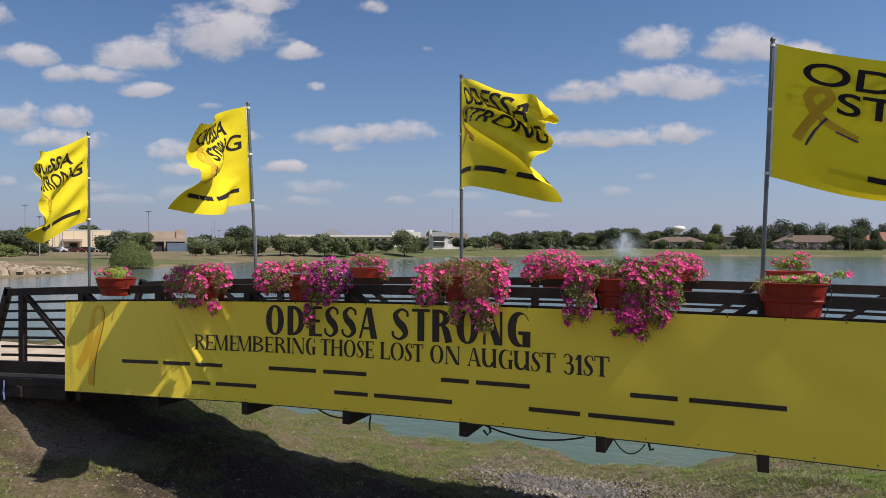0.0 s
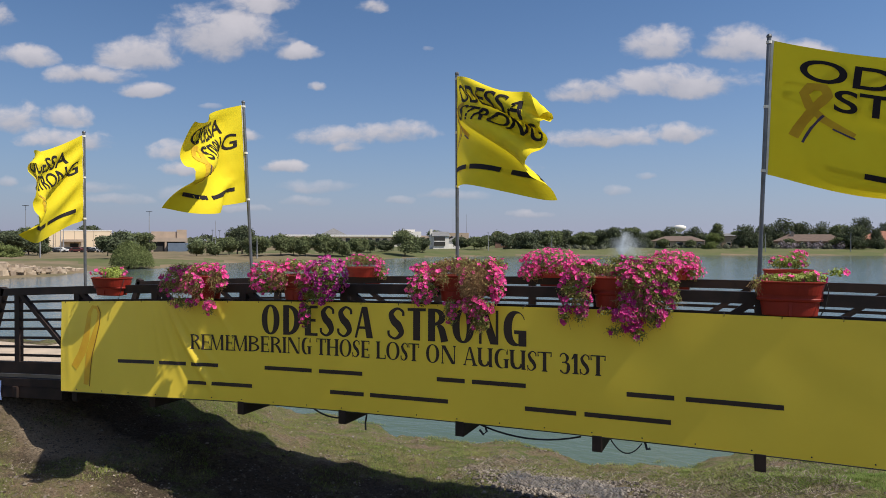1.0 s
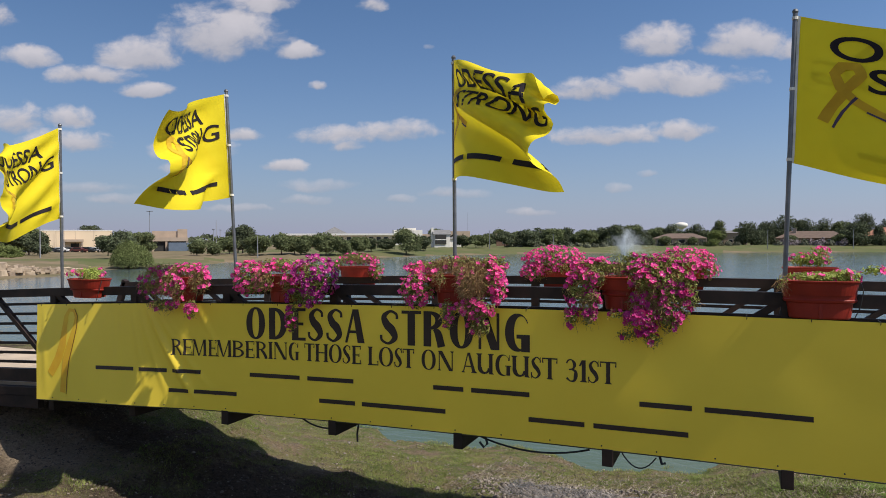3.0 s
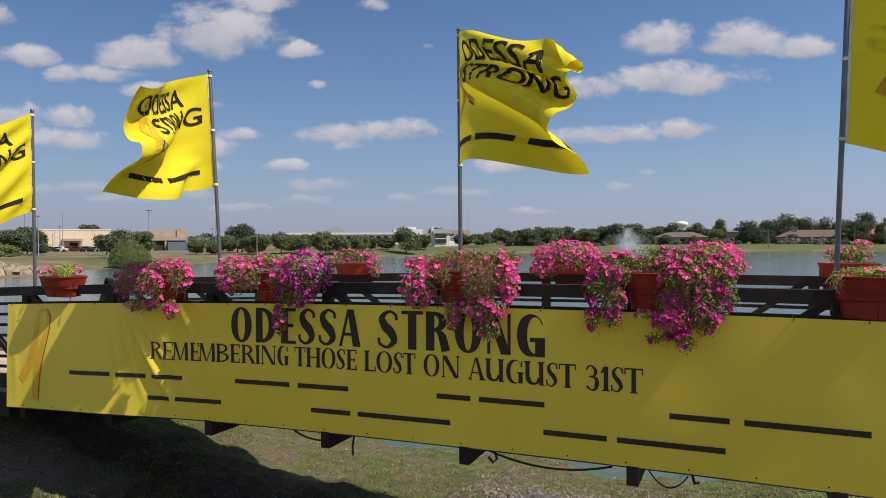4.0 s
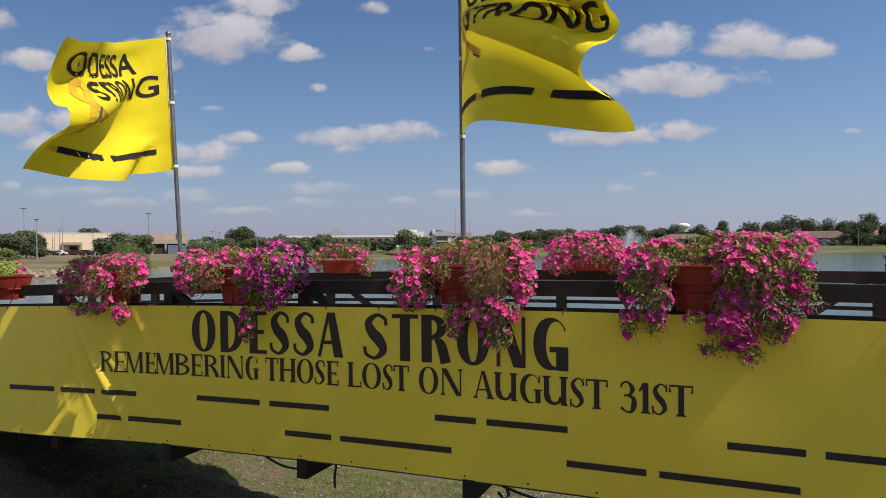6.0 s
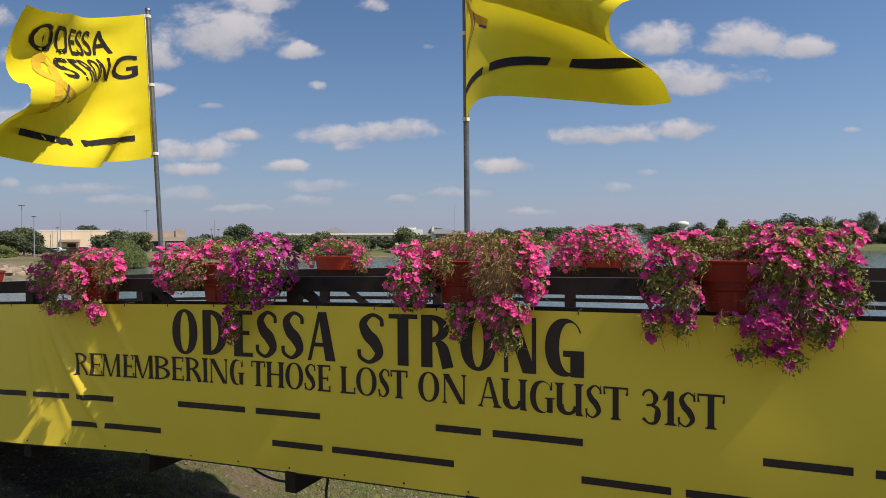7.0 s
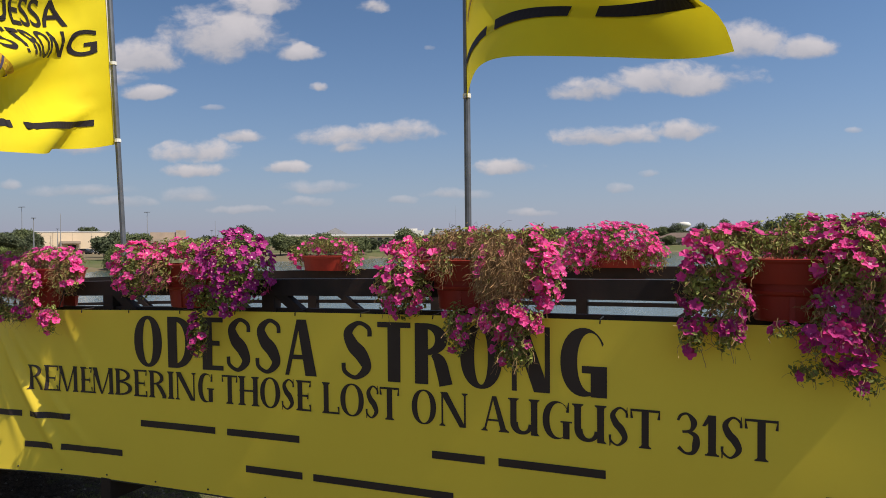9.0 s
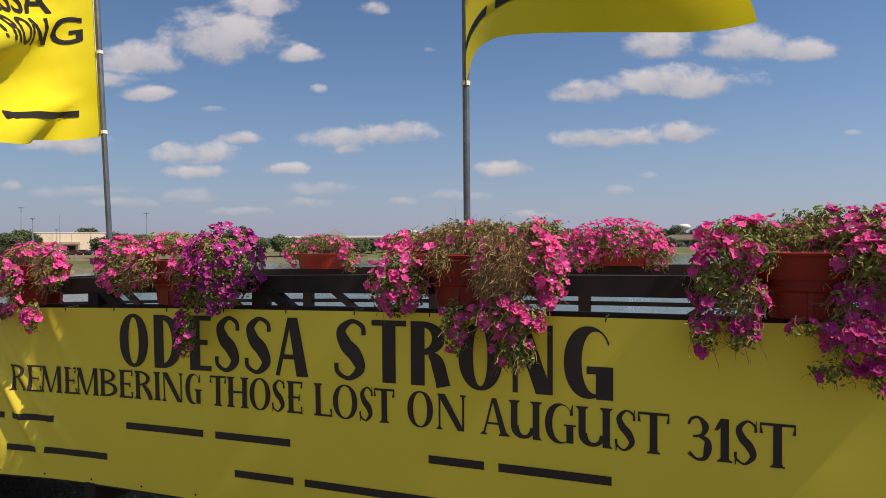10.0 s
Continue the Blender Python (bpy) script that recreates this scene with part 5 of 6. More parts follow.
build_petunia(-2.75, 0.012, "full petunia, half pink and half deep purple, trailing over its planter", [
    (-0.36, -0.12, 0.04, 0.22, 0.15, 0.20, "pink", 100, 360, 40), (-0.08, -0.01, 0.18, 0.38, 0.17, 0.08, "pink", 76, 360, 160), (-0.12, -0.19, 0.04, 0.14, 0.05, 0.14, "pink", 18, 90, 200),
    (0.46, -0.10, 0.06, 0.27, 0.20, 0.24, "violet", 190, 520, 0), (0.40, -0.19, -0.13, 0.25, 0.08, 0.11, "violet", 66, 240, 0), (0.20, -0.20, 0.02, 0.10, 0.05, 0.12, "pink", 14, 60, 40),
    (0.25, -0.21, -0.36, 0.08, 0.05, 0.16, "purple", 20, 150, 10)], NEAR_F, 13, size=0.028)
build_petunia(-0.76, 0.012, "half-dried petunia with tan stems and trailing pink blossoms", [
    (-0.32, -0.15, -0.07, 0.17, 0.12, 0.19, "pink", 58, 520, 60), (-0.32, 0.0, 0.14, 0.22, 0.15, 0.07, "pink", 44, 240, 160), (0.06, -0.03, 0.18, 0.34, 0.18, 0.09, "pink", 12, 220, 900),
    (0.27, -0.16, 0.02, 0.18, 0.11, 0.22, "pink", 14, 90, 1100), (0.48, -0.10, 0.0, 0.10, 0.13, 0.19, "pink", 76, 260, 40), (0.30, -0.20, -0.22, 0.20, 0.07, 0.10, "pink", 62, 340, 90),
    (0.34, -0.21, -0.38, 0.11, 0.05, 0.11, "pink", 18, 200, 30), (0.03, -0.20, -0.28, 0.08, 0.05, 0.15, "pink", 14, 170, 30), (0.40, -0.02, 0.18, 0.16, 0.13, 0.09, "pink", 22, 220, 160),
    (-0.06, -0.20, 0.06, 0.08, 0.04, 0.09, "pink", 2, 20, 50)], NEAR_F, 14, size=0.0275)
build_petunia(0.86, 0.012, "very full petunia hiding its planter in pink and purple blossoms", [
    (-0.26, -0.02, 0.16, 0.20, 0.15, 0.08, "pink", 34, 300, 60), (-0.24, -0.18, 0.07, 0.13, 0.06, 0.08, "pink", 12, 170, 30), (-0.36, -0.14, -0.05, 0.15, 0.11, 0.19, "purple", 44, 220, 60),
    (-0.25, -0.19, -0.12, 0.09, 0.05, 0.14, "purple", 10, 70, 70), (-0.42, -0.19, -0.27, 0.07, 0.05, 0.09, "purple", 12, 70, 12), (-0.27, -0.19, -0.26, 0.08, 0.05, 0.10, "purple", 12, 70, 16),
    (0.04, -0.02, 0.15, 0.26, 0.16, 0.07, "purple", 10, 420, 260), (0.32, -0.04, 0.09, 0.30, 0.20, 0.19, "purple", 52, 520, 120), (0.27, -0.17, 0.04, 0.22, 0.10, 0.14, "pink", 22, 300, 90),
    (0.22, -0.15, -0.14, 0.19, 0.07, 0.12, "purple", 12, 110, 200), (0.42, -0.06, 0.20, 0.22, 0.13, 0.09, "pink", 17, 190, 40), (0.10, 0.03, 0.24, 0.24, 0.10, 0.05, "purple", 14, 90, 20),
    (0.43, -0.15, -0.12, 0.17, 0.09, 0.16, "purple", 24, 190, 90), (0.17, -0.19, -0.26, 0.17, 0.07, 0.10, "purple", 56, 160, 40), (0.40, -0.19, -0.25, 0.11, 0.06, 0.12, "purple", 18, 130, 40),
    (0.26, -0.21, -0.42, 0.09, 0.05, 0.09, "purple", 15, 50, 8), (0.07, -0.21, -0.40, 0.10, 0.04, 0.06, "purple", 7, 40, 6), (-0.04, -0.21, -0.23, 0.06, 0.04, 0.04, "purple", 4, 14, 4),
    (0.53, -0.12, 0.0, 0.10, 0.09, 0.14, "purple", 16, 110, 12), (0.58, -0.16, -0.10, 0.06, 0.05, 0.08, "purple", 6, 30, 4)], NEAR_F, 15, size=0.031)
build_petunia(2.37, 0.012, "sparse young petunia with pale leaves and a few pink blossoms", [
    (0.0, -0.05, 0.105, 0.24, 0.15, 0.04, "pink", 8, 420, 10), (0.17, -0.08, 0.11, 0.12, 0.10, 0.06, "pink", 9, 160, 0), (0.36, -0.08, 0.16, 0.09, 0.05, 0.04, "pink", 4, 40, 0), (-0.27, -0.14, 0.06, 0.04, 0.05, 0.08, "pink", 0, 10, 26)], NEAR_F, 16, True)
build_petunia(-3.30, 2.50, "half-dried petunia with pink blossoms spilling round its planter", [
    (0.0, 0.0, 0.19, 0.34, 0.17, 0.09, "pink", 60, 260, 240), (-0.33, -0.08, 0.10, 0.12, 0.12, 0.15, "pink", 34, 140, 20), (0.34, -0.10, 0.04, 0.12, 0.12, 0.16, "pink", 40, 160, 40)], FAR_F, 17, size=0.023)
build_petunia(-0.33, 2.50, "full round petunia covered in pink blossoms", [
    (-0.05, -0.05, 0.14, 0.42, 0.22, 0.19, "pink", 330, 700, 40), (-0.28, -0.14, 0.0, 0.20, 0.14, 0.12, "pink", 90, 300, 60), (0.28, -0.12, 0.03, 0.17, 0.14, 0.14, "pink", 60, 260, 60), (0.0, -0.22, 0.06, 0.25, 0.05, 0.08, "pink", 20, 120, 60)], FAR_F, 18, size=0.023)
build_petunia(1.18, 2.50, "full round petunia covered in pink blossoms", [
    (0.02, -0.05, 0.15, 0.34, 0.20, 0.15, "pink", 230, 640, 120), (0.28, -0.12, 0.03, 0.14, 0.14, 0.12, "pink", 60, 200, 20), (-0.28, -0.10, 0.04, 0.12, 0.12, 0.12, "pink", 50, 180, 20)], FAR_F, 19, size=0.023)
build_petunia(2.52, 2.50, "sparse young petunia with pale leaves and a few pink blossoms", [
    (0.0, 0.0, 0.16, 0.24, 0.15, 0.09, "pink", 20, 420, 0), (0.1, 0.0, 0.26, 0.12, 0.1, 0.06, "pink", 8, 60, 0)], FAR_F, 20, True)


# ---- the far shore ----
# trees: bearing, distance, half width, height of the top
DARK_TREES_WEST = [
    (-0.637, 150, 4.1, 3.5), (-0.592, 150, 2.5, 3.3), (-0.514, 260, 5.2, 6.5), (-0.492, 150, 2.7, 2.4), (-0.474, 128, 3.0, 3.2), (-0.295, 168, 3.1, 4.7), (-0.302, 170, 2.6, 4.0), (-0.107, 182, 2.0, 2.0),
    (-0.086, 188, 2.6, 2.0), (-0.03, 196, 2.1, 2.6), (0.026, 222, 3.0, 3.3), (0.063, 240, 2.6, 4.0), (0.088, 226, 3.7, 4.5), (0.121, 230, 4.6, 5.1),
    (0.138, 240, 3.9, 5.8), (-0.674, 150, 3.4, 4.0),
]
DARK_TREES_EAST = [
    (0.179, 245, 4.5, 5.9), (0.229, 245, 4.0, 5.9), (0.249, 240, 4.8, 6.8), (0.291, 245, 3.3, 5.1), (0.332, 262, 4.8, 7.4), (0.37, 268, 4.4, 7.5),
    (0.448, 250, 5.0, 7.6), (0.469, 262, 3.6, 8.3), (0.494, 272, 5.5, 10.8), (0.527, 270, 4.9, 9.4), (0.556, 275, 4.5, 9.9), (0.6, 240, 5.5, 7.4),
    (0.614, 275, 3.8, 11.8), (0.635, 236, 2.2, 6.5), (0.65, 275, 3.8, 9.3), (0.676, 262, 6.0, 7.9),
]
MID_TREES_WEST = [
    (-0.608, 158, 4.0, 4.1), (-0.466, 185, 3.4, 3.8), (-0.438, 190, 2.8, 3.5), (-0.362, 150, 1.6, 1.6), (-0.339, 150, 1.8, 1.4), (-0.314, 158, 2.2, 2.4),
    (-0.273, 155, 2.8, 2.6), (-0.238, 160, 2.3, 3.1), (-0.219, 163, 1.8, 2.4), (-0.202, 160, 2.2, 2.6), (-0.173, 162, 3.2, 3.0), (-0.148, 166, 2.3, 1.7),
    (-0.128, 172, 3.1, 2.3), (-0.056, 180, 3.6, 3.9), (-0.012, 250, 3.2, 5.1), (0.046, 218, 4.0, 3.3), (0.08, 270, 2.2, 5.8), (0.106, 250, 1.8, 4.7),
    (-0.708, 150, 4.1, 4.5),
]
MID_TREES_EAST = [
    (0.158, 235, 4.3, 5.4), (0.204, 240, 4.4, 5.2), (0.27, 250, 4.1, 6.8), (0.312, 265, 4.3, 6.2), (0.4, 262, 2.9, 8.7), (0.428, 265, 2.9, 5.7),
    (0.577, 268, 3.7, 8.4), (0.717, 262, 6.0, 8.7), (0.322, 238, 2.2, 2.9), (0.362, 239, 1.7, 2.5), (0.507, 242, 2.0, 3.0), (0.578, 240, 2.4, 3.6),
]
LIGHT_TREES_WEST = [
    (-0.643, 138, 2.8, 0.7),
]
LIGHT_TREES_EAST = [
    (0.392, 236, 2.6, 4.8),
]


def build_tree(u, d, half, top, mat, seed, label, clumps=3600, leaf=0.28, stuffed=0.25, low=False):
    rng = random.Random(seed)
    x, y = far_at(u, d)
    z = ground_z(x, y) - 0.05
    h = max(2.5, (top - z) * (1.22 if u < 0 else 1.10))
    tr = thing("tree", (x, y, z), label, "tree", "trees along the far shore")
    bm = bmesh.new()
    r = 0.05 * h * 0.55
    lean = rng.uniform(-0.04, 0.04) * h
    tube(bm, [(0, 0, 0), (lean * 0.4, 0, h * 0.25), (lean, 0, h * 0.6)], [r, r * 0.75, r * 0.35], 7)
    for k in range(4):
        a = rng.uniform(0, 6.28)
        e = Vector((math.cos(a) * half * 0.6, math.sin(a) * half * 0.6, h * rng.uniform(0.5, 0.75)))
        tube(bm, [(lean * 0.4, 0, h * rng.uniform(0.18, 0.32)), e * 0.55 + Vector((0, 0, h * 0.17)), e], [r * 0.45, r * 0.3, r * 0.12], 5)
    part("trunk", bm, M["bark"], tr)
    half *= 1.22
    lo = (0.02 if low else 0.10) * h
    blobs = []
    for k in range(13):
        a = rng.uniform(0, 6.28)
        rad = half * rng.uniform(0.15, 0.62)
        cz = lo + (h - lo) * (rng.uniform(0.12, 0.78) if low else rng.uniform(0.22, 0.80))
        blobs.append((Vector((math.cos(a) * rad, math.sin(a) * rad, cz)), half * rng.uniform(0.34, 0.52), (h - lo) * rng.uniform(0.16, 0.26)))
    blobs.append((Vector((lean, 0, h - (h - lo) * 0.22)), half * 0.45, (h - lo) * 0.22))
    if low:
        for k in range(6):
            a = rng.uniform(0, 6.28)
            blobs.append((Vector((math.cos(a) * half * 0.6, math.sin(a) * half * 0.6, h * rng.uniform(0.08, 0.3))), half * 0.42, h * 0.2))
    vs, fs = [], []
    size = leaf * (0.55 + 0.09 * half)
    for _ in range(clumps):
        c, br, bz = rng.choice(blobs)
        dd = Vector((rng.gauss(0, 1), rng.gauss(0, 1), rng.gauss(0.15, 1))).normalized()
        k = rng.uniform(stuffed, 1.05) ** 0.6
        p = c + Vector((dd.x * br, dd.y * br, dd.z * bz)) * k
        if p.z < (0.02 if low else lo * 0.6):
            continue
        leaf_blade(vs, fs, p, dd + Vector((rng.gauss(0, 0.5), rng.gauss(0, 0.5), rng.gauss(0.2, 0.5))), size * rng.uniform(0.6, 1.3), rng)
        leaf_blade(vs, fs, p + Vector((rng.gauss(0, 0.25), rng.gauss(0, 0.25), rng.gauss(0, 0.2))), Vector((rng.gauss(0, 1), rng.gauss(0, 1), rng.gauss(0, 1))), size * rng.uniform(0.6, 1.2), rng)
    ob = mesh_object("crown", vs, fs, mat, tr)
    return tr


for i, (u, d, w, t) in enumerate(DARK_TREES_WEST + DARK_TREES_EAST):
    build_tree(u, d, w, t, M["tree_dark"], 100 + i, "dark green broad-leaved tree on the far shore", low=u > 0.1)
for i, (u, d, w, t) in enumerate(MID_TREES_WEST + MID_TREES_EAST):
    build_tree(u, d, w, t, M["tree"], 300 + i, "green broad-leaved tree on the far shore")
for i, (u, d, w, t) in enumerate(LIGHT_TREES_WEST + LIGHT_TREES_EAST):
    build_tree(u, d, w, t, M["tree_light"], 500 + i, "light green feathery tree by the water", 2600, 0.25, low=True)


def build_willow(u, d, half, top, seed):
    """A weeping crown: strands of small leaves that arch out and hang to the ground."""
    rng = random.Random(seed)
    x, y = far_at(u, d)
    z = ground_z(x, y) - 0.05
    h = top - z
    tr = thing("tree", (x, y, z), "pale green weeping willow with hanging strands beside the water", "tree", "trees along the far shore")
    bm = bmesh.new()
    tube(bm, [(0, 0, 0), (0.1, 0, h * 0.3), (-0.05, 0, h * 0.7)], [0.28, 0.22, 0.1], 7)
    part("trunk", bm, M["bark"], tr)
    vs, fs = [], []
    for _ in range(1300):
        a, k = rng.uniform(0, 6.28), rng.random() ** 0.5
        out = half * k * (1 + 0.14 * noise.noise((math.cos(a) * 2, math.sin(a) * 2, 3))) + 0.25 * half * math.cos(a) * k
        crest = h * (1.0 - 0.50 * k * k) * rng.uniform(0.80, 1.0) * (1 + 0.16 * noise.noise((math.cos(a) * k * 2.5, math.sin(a) * k * 2.5, 8)))
        fall = rng.uniform(0.45, 1.0) * crest
        n = max(5, int(fall / 0.16))
        for j in range(n):
            f = j / n
            r = out * (0.86 + 0.14 * f)
            p = Vector((math.cos(a) * r, math.sin(a) * r, max(0.1, crest - fall * f))) + Vector((rng.gauss(0, 0.08), rng.gauss(0, 0.08), rng.gauss(0, 0.05)))
            leaf_blade(vs, fs, p, Vector((math.cos(a), math.sin(a), rng.uniform(0.0, 0.8))) + Vector((rng.gauss(0, 0.5), rng.gauss(0, 0.5), rng.gauss(0, 0.4))), rng.uniform(0.07, 0.15), rng)
    mesh_object("crown", vs, fs, M["willow"], tr)


M["willow"] = material("willow_leaves", (0.185, 0.215, 0.085), (0.12, 0.15, 0.055), 2, 0.8, island=0.45, translucent=0.3, spec=0.15)
build_willow(-0.460, 106, 3.2, 2.55, 41)


def build_far_woods():
    """The band of woods that closes the view behind the houses."""
    rng = random.Random(77)
    vs, fs = [], []
    for _ in range(9000):
        u = rng.uniform(-1.05, 1.05)
        d = rng.uniform(380, 470)
        x, y = far_at(u, d)
        crest = 3.6 + 2.4 * noise.noise((u * 24, 0.3, 0)) + 1.2 * noise.noise((u * 70, 2.0, 0)) + 3.0 * smooth_step(0.1, 0.4, u)
        leaf_blade(vs, fs, Vector((x, y, rng.uniform(-2.0, max(0.5, crest)))), Vector((-FWD.x + rng.gauss(0, 0.6), -FWD.y + rng.gauss(0, 0.6), rng.gauss(0.4, 0.5))), rng.uniform(1.0, 2.4), rng)
    tagged(mesh_object("far_woods", vs, fs, M["tree_dark"]), "distant band of dark green woods", "woods", kind="stuff")


build_far_woods()


def build_bush(u, d, half, h, mat, seed, label):
    rng = random.Random(seed)
    x, y = far_at(u, d)
    z = ground_z(x, y)
    vs, fs = [], []
    for _ in range(170):
        dd = Vector((rng.gauss(0, 1), rng.gauss(0, 1), abs(rng.gauss(0.3, 0.8)))).normalized()
        k = rng.uniform(0.5, 1.05)
        leaf_blade(vs, fs, Vector((dd.x * half, dd.y * half * 0.7, dd.z * h)) * k, dd + Vector((rng.gauss(0, 0.4), rng.gauss(0, 0.4), 0.2)), 0.34 * rng.uniform(0.6, 1.2), rng)
    ob = mesh_object("bush", vs, fs, mat)
    ob.location = (x, y, z)
    return tagged(ob, label, "bush", "bushes along the far shore")


M["bloom"] = material("mauve_bloom", (0.30, 0.24, 0.28), (0.19, 0.18, 0.17), 2, 0.8, island=0.4)
M["sage"] = material("grey_green_leaves", (0.14, 0.15, 0.10), (0.10, 0.11, 0.07), 2, 0.8, island=0.4)
for k in range(12):
    build_bush(0.095 + 0.0125 * k, 226 + (k % 3) * 2, 1.5, 1.3 + 0.4 * (k % 2), M["sage"], 700 + k, "clipped grey-green hedge bush")
for k in range(10):
    build_bush(0.315 + 0.0125 * k, 238 + (k % 2) * 2, 1.4, 1.2 + 0.3 * (k % 3), M["sage"], 720 + k, "clipped grey-green hedge bush")
for k in range(11):
    build_bush(0.487 + 0.0095 * k, 238 + (k % 2) * 2, 1.6, 2.3 + 0.6 * (k % 3 == 1), M["bloom" if k % 4 else "sage"], 740 + k, "tall shrub with pale mauve bloom")


def place_building(name, u, d, label, turn=0.0):
    x, y = far_at(u, d)
    ob = thing(name, (x, y, ground_z(x, y) - 0.1), label, "building")
    ob.rotation_euler = (0, 0, YAW0 + radians(turn) - math.atan(u))
    return ob


def gable_roof(bm, x0, x1, y0, y1, z0, z1, over=0.4):
    x0, x1, y0, y1 = x0 - over, x1 + over, y0 - over, y1 + over
    ym = (y0 + y1) / 2
    v = [bm.verts.new(p) for p in ((x0, y0, z0), (x1, y0, z0), (x1, y1, z0), (x0, y1, z0), (x0, ym, z1), (x1, ym, z1))]
    for f in ((0, 1, 5, 4), (2, 3, 4, 5), (0, 4, 3), (1, 2, 5), (3, 2, 1, 0)):
        bm.faces.new([v[k] for k in f])


def hip_roof(bm, x0, x1, y0, y1, z0, z1, over=0.5):
    x0, x1, y0, y1 = x0 - over, x1 + over, y0 - over, y1 + over
    ym, k = (y0 + y1) / 2, (y1 - y0) / 2
    v = [bm.verts.new(p) for p in ((x0, y0, z0), (x1, y0, z0), (x1, y1, z0), (x0, y1, z0), (x0 + k, ym, z1), (x1 - k, ym, z1))]
    for f in ((0, 1, 5, 4), (2, 3, 4, 5), (0, 4, 3), (1, 2, 5), (3, 2, 1, 0)):
        bm.faces.new([v[i] for i in f])


def window(parent, x, z, w, h, y=0.0):
    wn = box_part("window", (x - w / 2, y - 0.06, z), (x + w / 2, y + 0.04, z + h), M["trim"], parent)
    box_part("pane", (x - w / 2 + 0.08, y - 0.09, z + 0.08), (x + w / 2 - 0.08, y - 0.062, z + h - 0.08), M["glass"], wn)


def build_warehouse():
    b = place_building("warehouse", -0.5405, 205, "large cream windowless warehouse with a flat roof")
    w, h = 10.0, 6.4
    box_part("wall", (-w, 0, 0), (w, 25, h), M["cream"], b)
    box_part("roof_edge", (-w - 0.1, -0.1, h), (w + 0.1, 25.1, h + 0.25), M["trim"], b)
    for k in range(1, 4):
        box_part("panel_joint", (-w + 5 * k - 0.05, -0.05, 0.2), (-w + 5 * k + 0.05, -0.004, h - 0.1), M["tan"], b)
    box_part("porch_roof", (-3.2, -3.0, 3.1), (2.2, -0.01, 3.8), M["tan"], b, "flat porch roof")
    for x in (-2.9, 1.9):
        box_part("porch_post", (x - 0.2, -2.9, 0), (x + 0.2, -2.5, 3.1), M["tan"], b)
    box_part("door", (-1.2, -0.12, 0), (1.0, -0.01, 2.6), M["dark"], b, "dark entrance under the porch")
    return b


def build_garage():
    b = place_building("parking_building", -0.408, 210, "low tan parking building with open dark bays")
    box_part("slab", (-7.5, 0, 3.2), (6.5, 14, 4.4), M["tan"], b, "tan concrete upper slab")
    box_part("upper_wall", (-4.0, 6, 4.4), (6.0, 14, 6.4), M["tan"], b)
    box_part("stair_tower", (3.5, 5.5, 4.4), (6.4, 9, 7.0), M["tan"], b)
    box_part("opening", (-6.8, 0.8, 0), (6.4, 13, 3.2), M["dark"], b, "dark open bays")
    for x in (-7.3, -3.6, 0.2, 6.2):
        box_part("pier", (x - 0.3, 0.1, 0), (x + 0.3, 0.7, 3.2), M["tan"], b)
    box_part("container", (0.8, -2.5, 0), (7.4, -0.2, 2.8), M["blue"], b, "blue-grey container in front")
    return b


def build_long_hall():
    b = place_building("long_building", -0.158, 330, "long pale office building with a flat roof behind trees")
    box_part("wall", (-26, 0, 0), (28, 20, 5.0), M["cream"], b)
    box_part("roof", (-27, -1, 5.0), (30, 21, 5.9), M["trim"], b)
    for k in range(14):
        box_part("window", (-24 + 3.6 * k, -0.1, 2.2), (-22 + 3.6 * k, -0.02, 4.2), M["glass"], b)
    bm = bmesh.new()
    hip_roof(bm, -7, 5, 4, 16, 5.9, 9.3)
    part("hipped_roof", bm, M["roof_grey"], b)
    box_part("roof_block", (28, 2, 0), (42, 14, 7.6), M["white"], b)
    box_part("roof_block", (33, 4, 7.6), (39, 10, 8.6), M["white"], b)
    box_part("wing", (42.2, 4, 0), (56, 16, 5.6), M["tan"], b)
    box_part("wing", (56.2, 2, 0), (66, 12, 7.0), M["tan"], b)
    return b


def build_house():
    b = place_building("lake_house", 0.0, 240, "two-storey white gabled house with a grey roof and dark screened porch", 8)
    box_part("wall", (-3.6, 0, 0), (2.0, 7, 4.6), M["white"], b)
    bm = bmesh.new()
    gable_roof(bm, -3.6, 2.0, 0, 7, 4.6, 6.2)
    part("roof", bm, M["roof_grey"], b)
    box_part("porch", (-3.3, -0.35, 1.2), (0.6, -0.02, 4.4), M["dark"], b, "dark screened porch")
    box_part("porch_rail", (-3.4, -0.45, 2.6), (0.7, -0.36, 2.9), M["trim"], b)
    box_part("chimney", (-4.4, 2, 0), (-3.62, 4, 7.0), M["white"], b)
    bm = bmesh.new()
    add_box(bm, (2.02, 1, 0), (6, 7, 3.0))
    part("annex", bm, M["white"], b)
    bm = bmesh.new()
    hip_roof(bm, 2.1, 6.5, 1, 7, 3.0, 4.6)
    part("annex_roof", bm, M["roof_grey"], b)
    return b


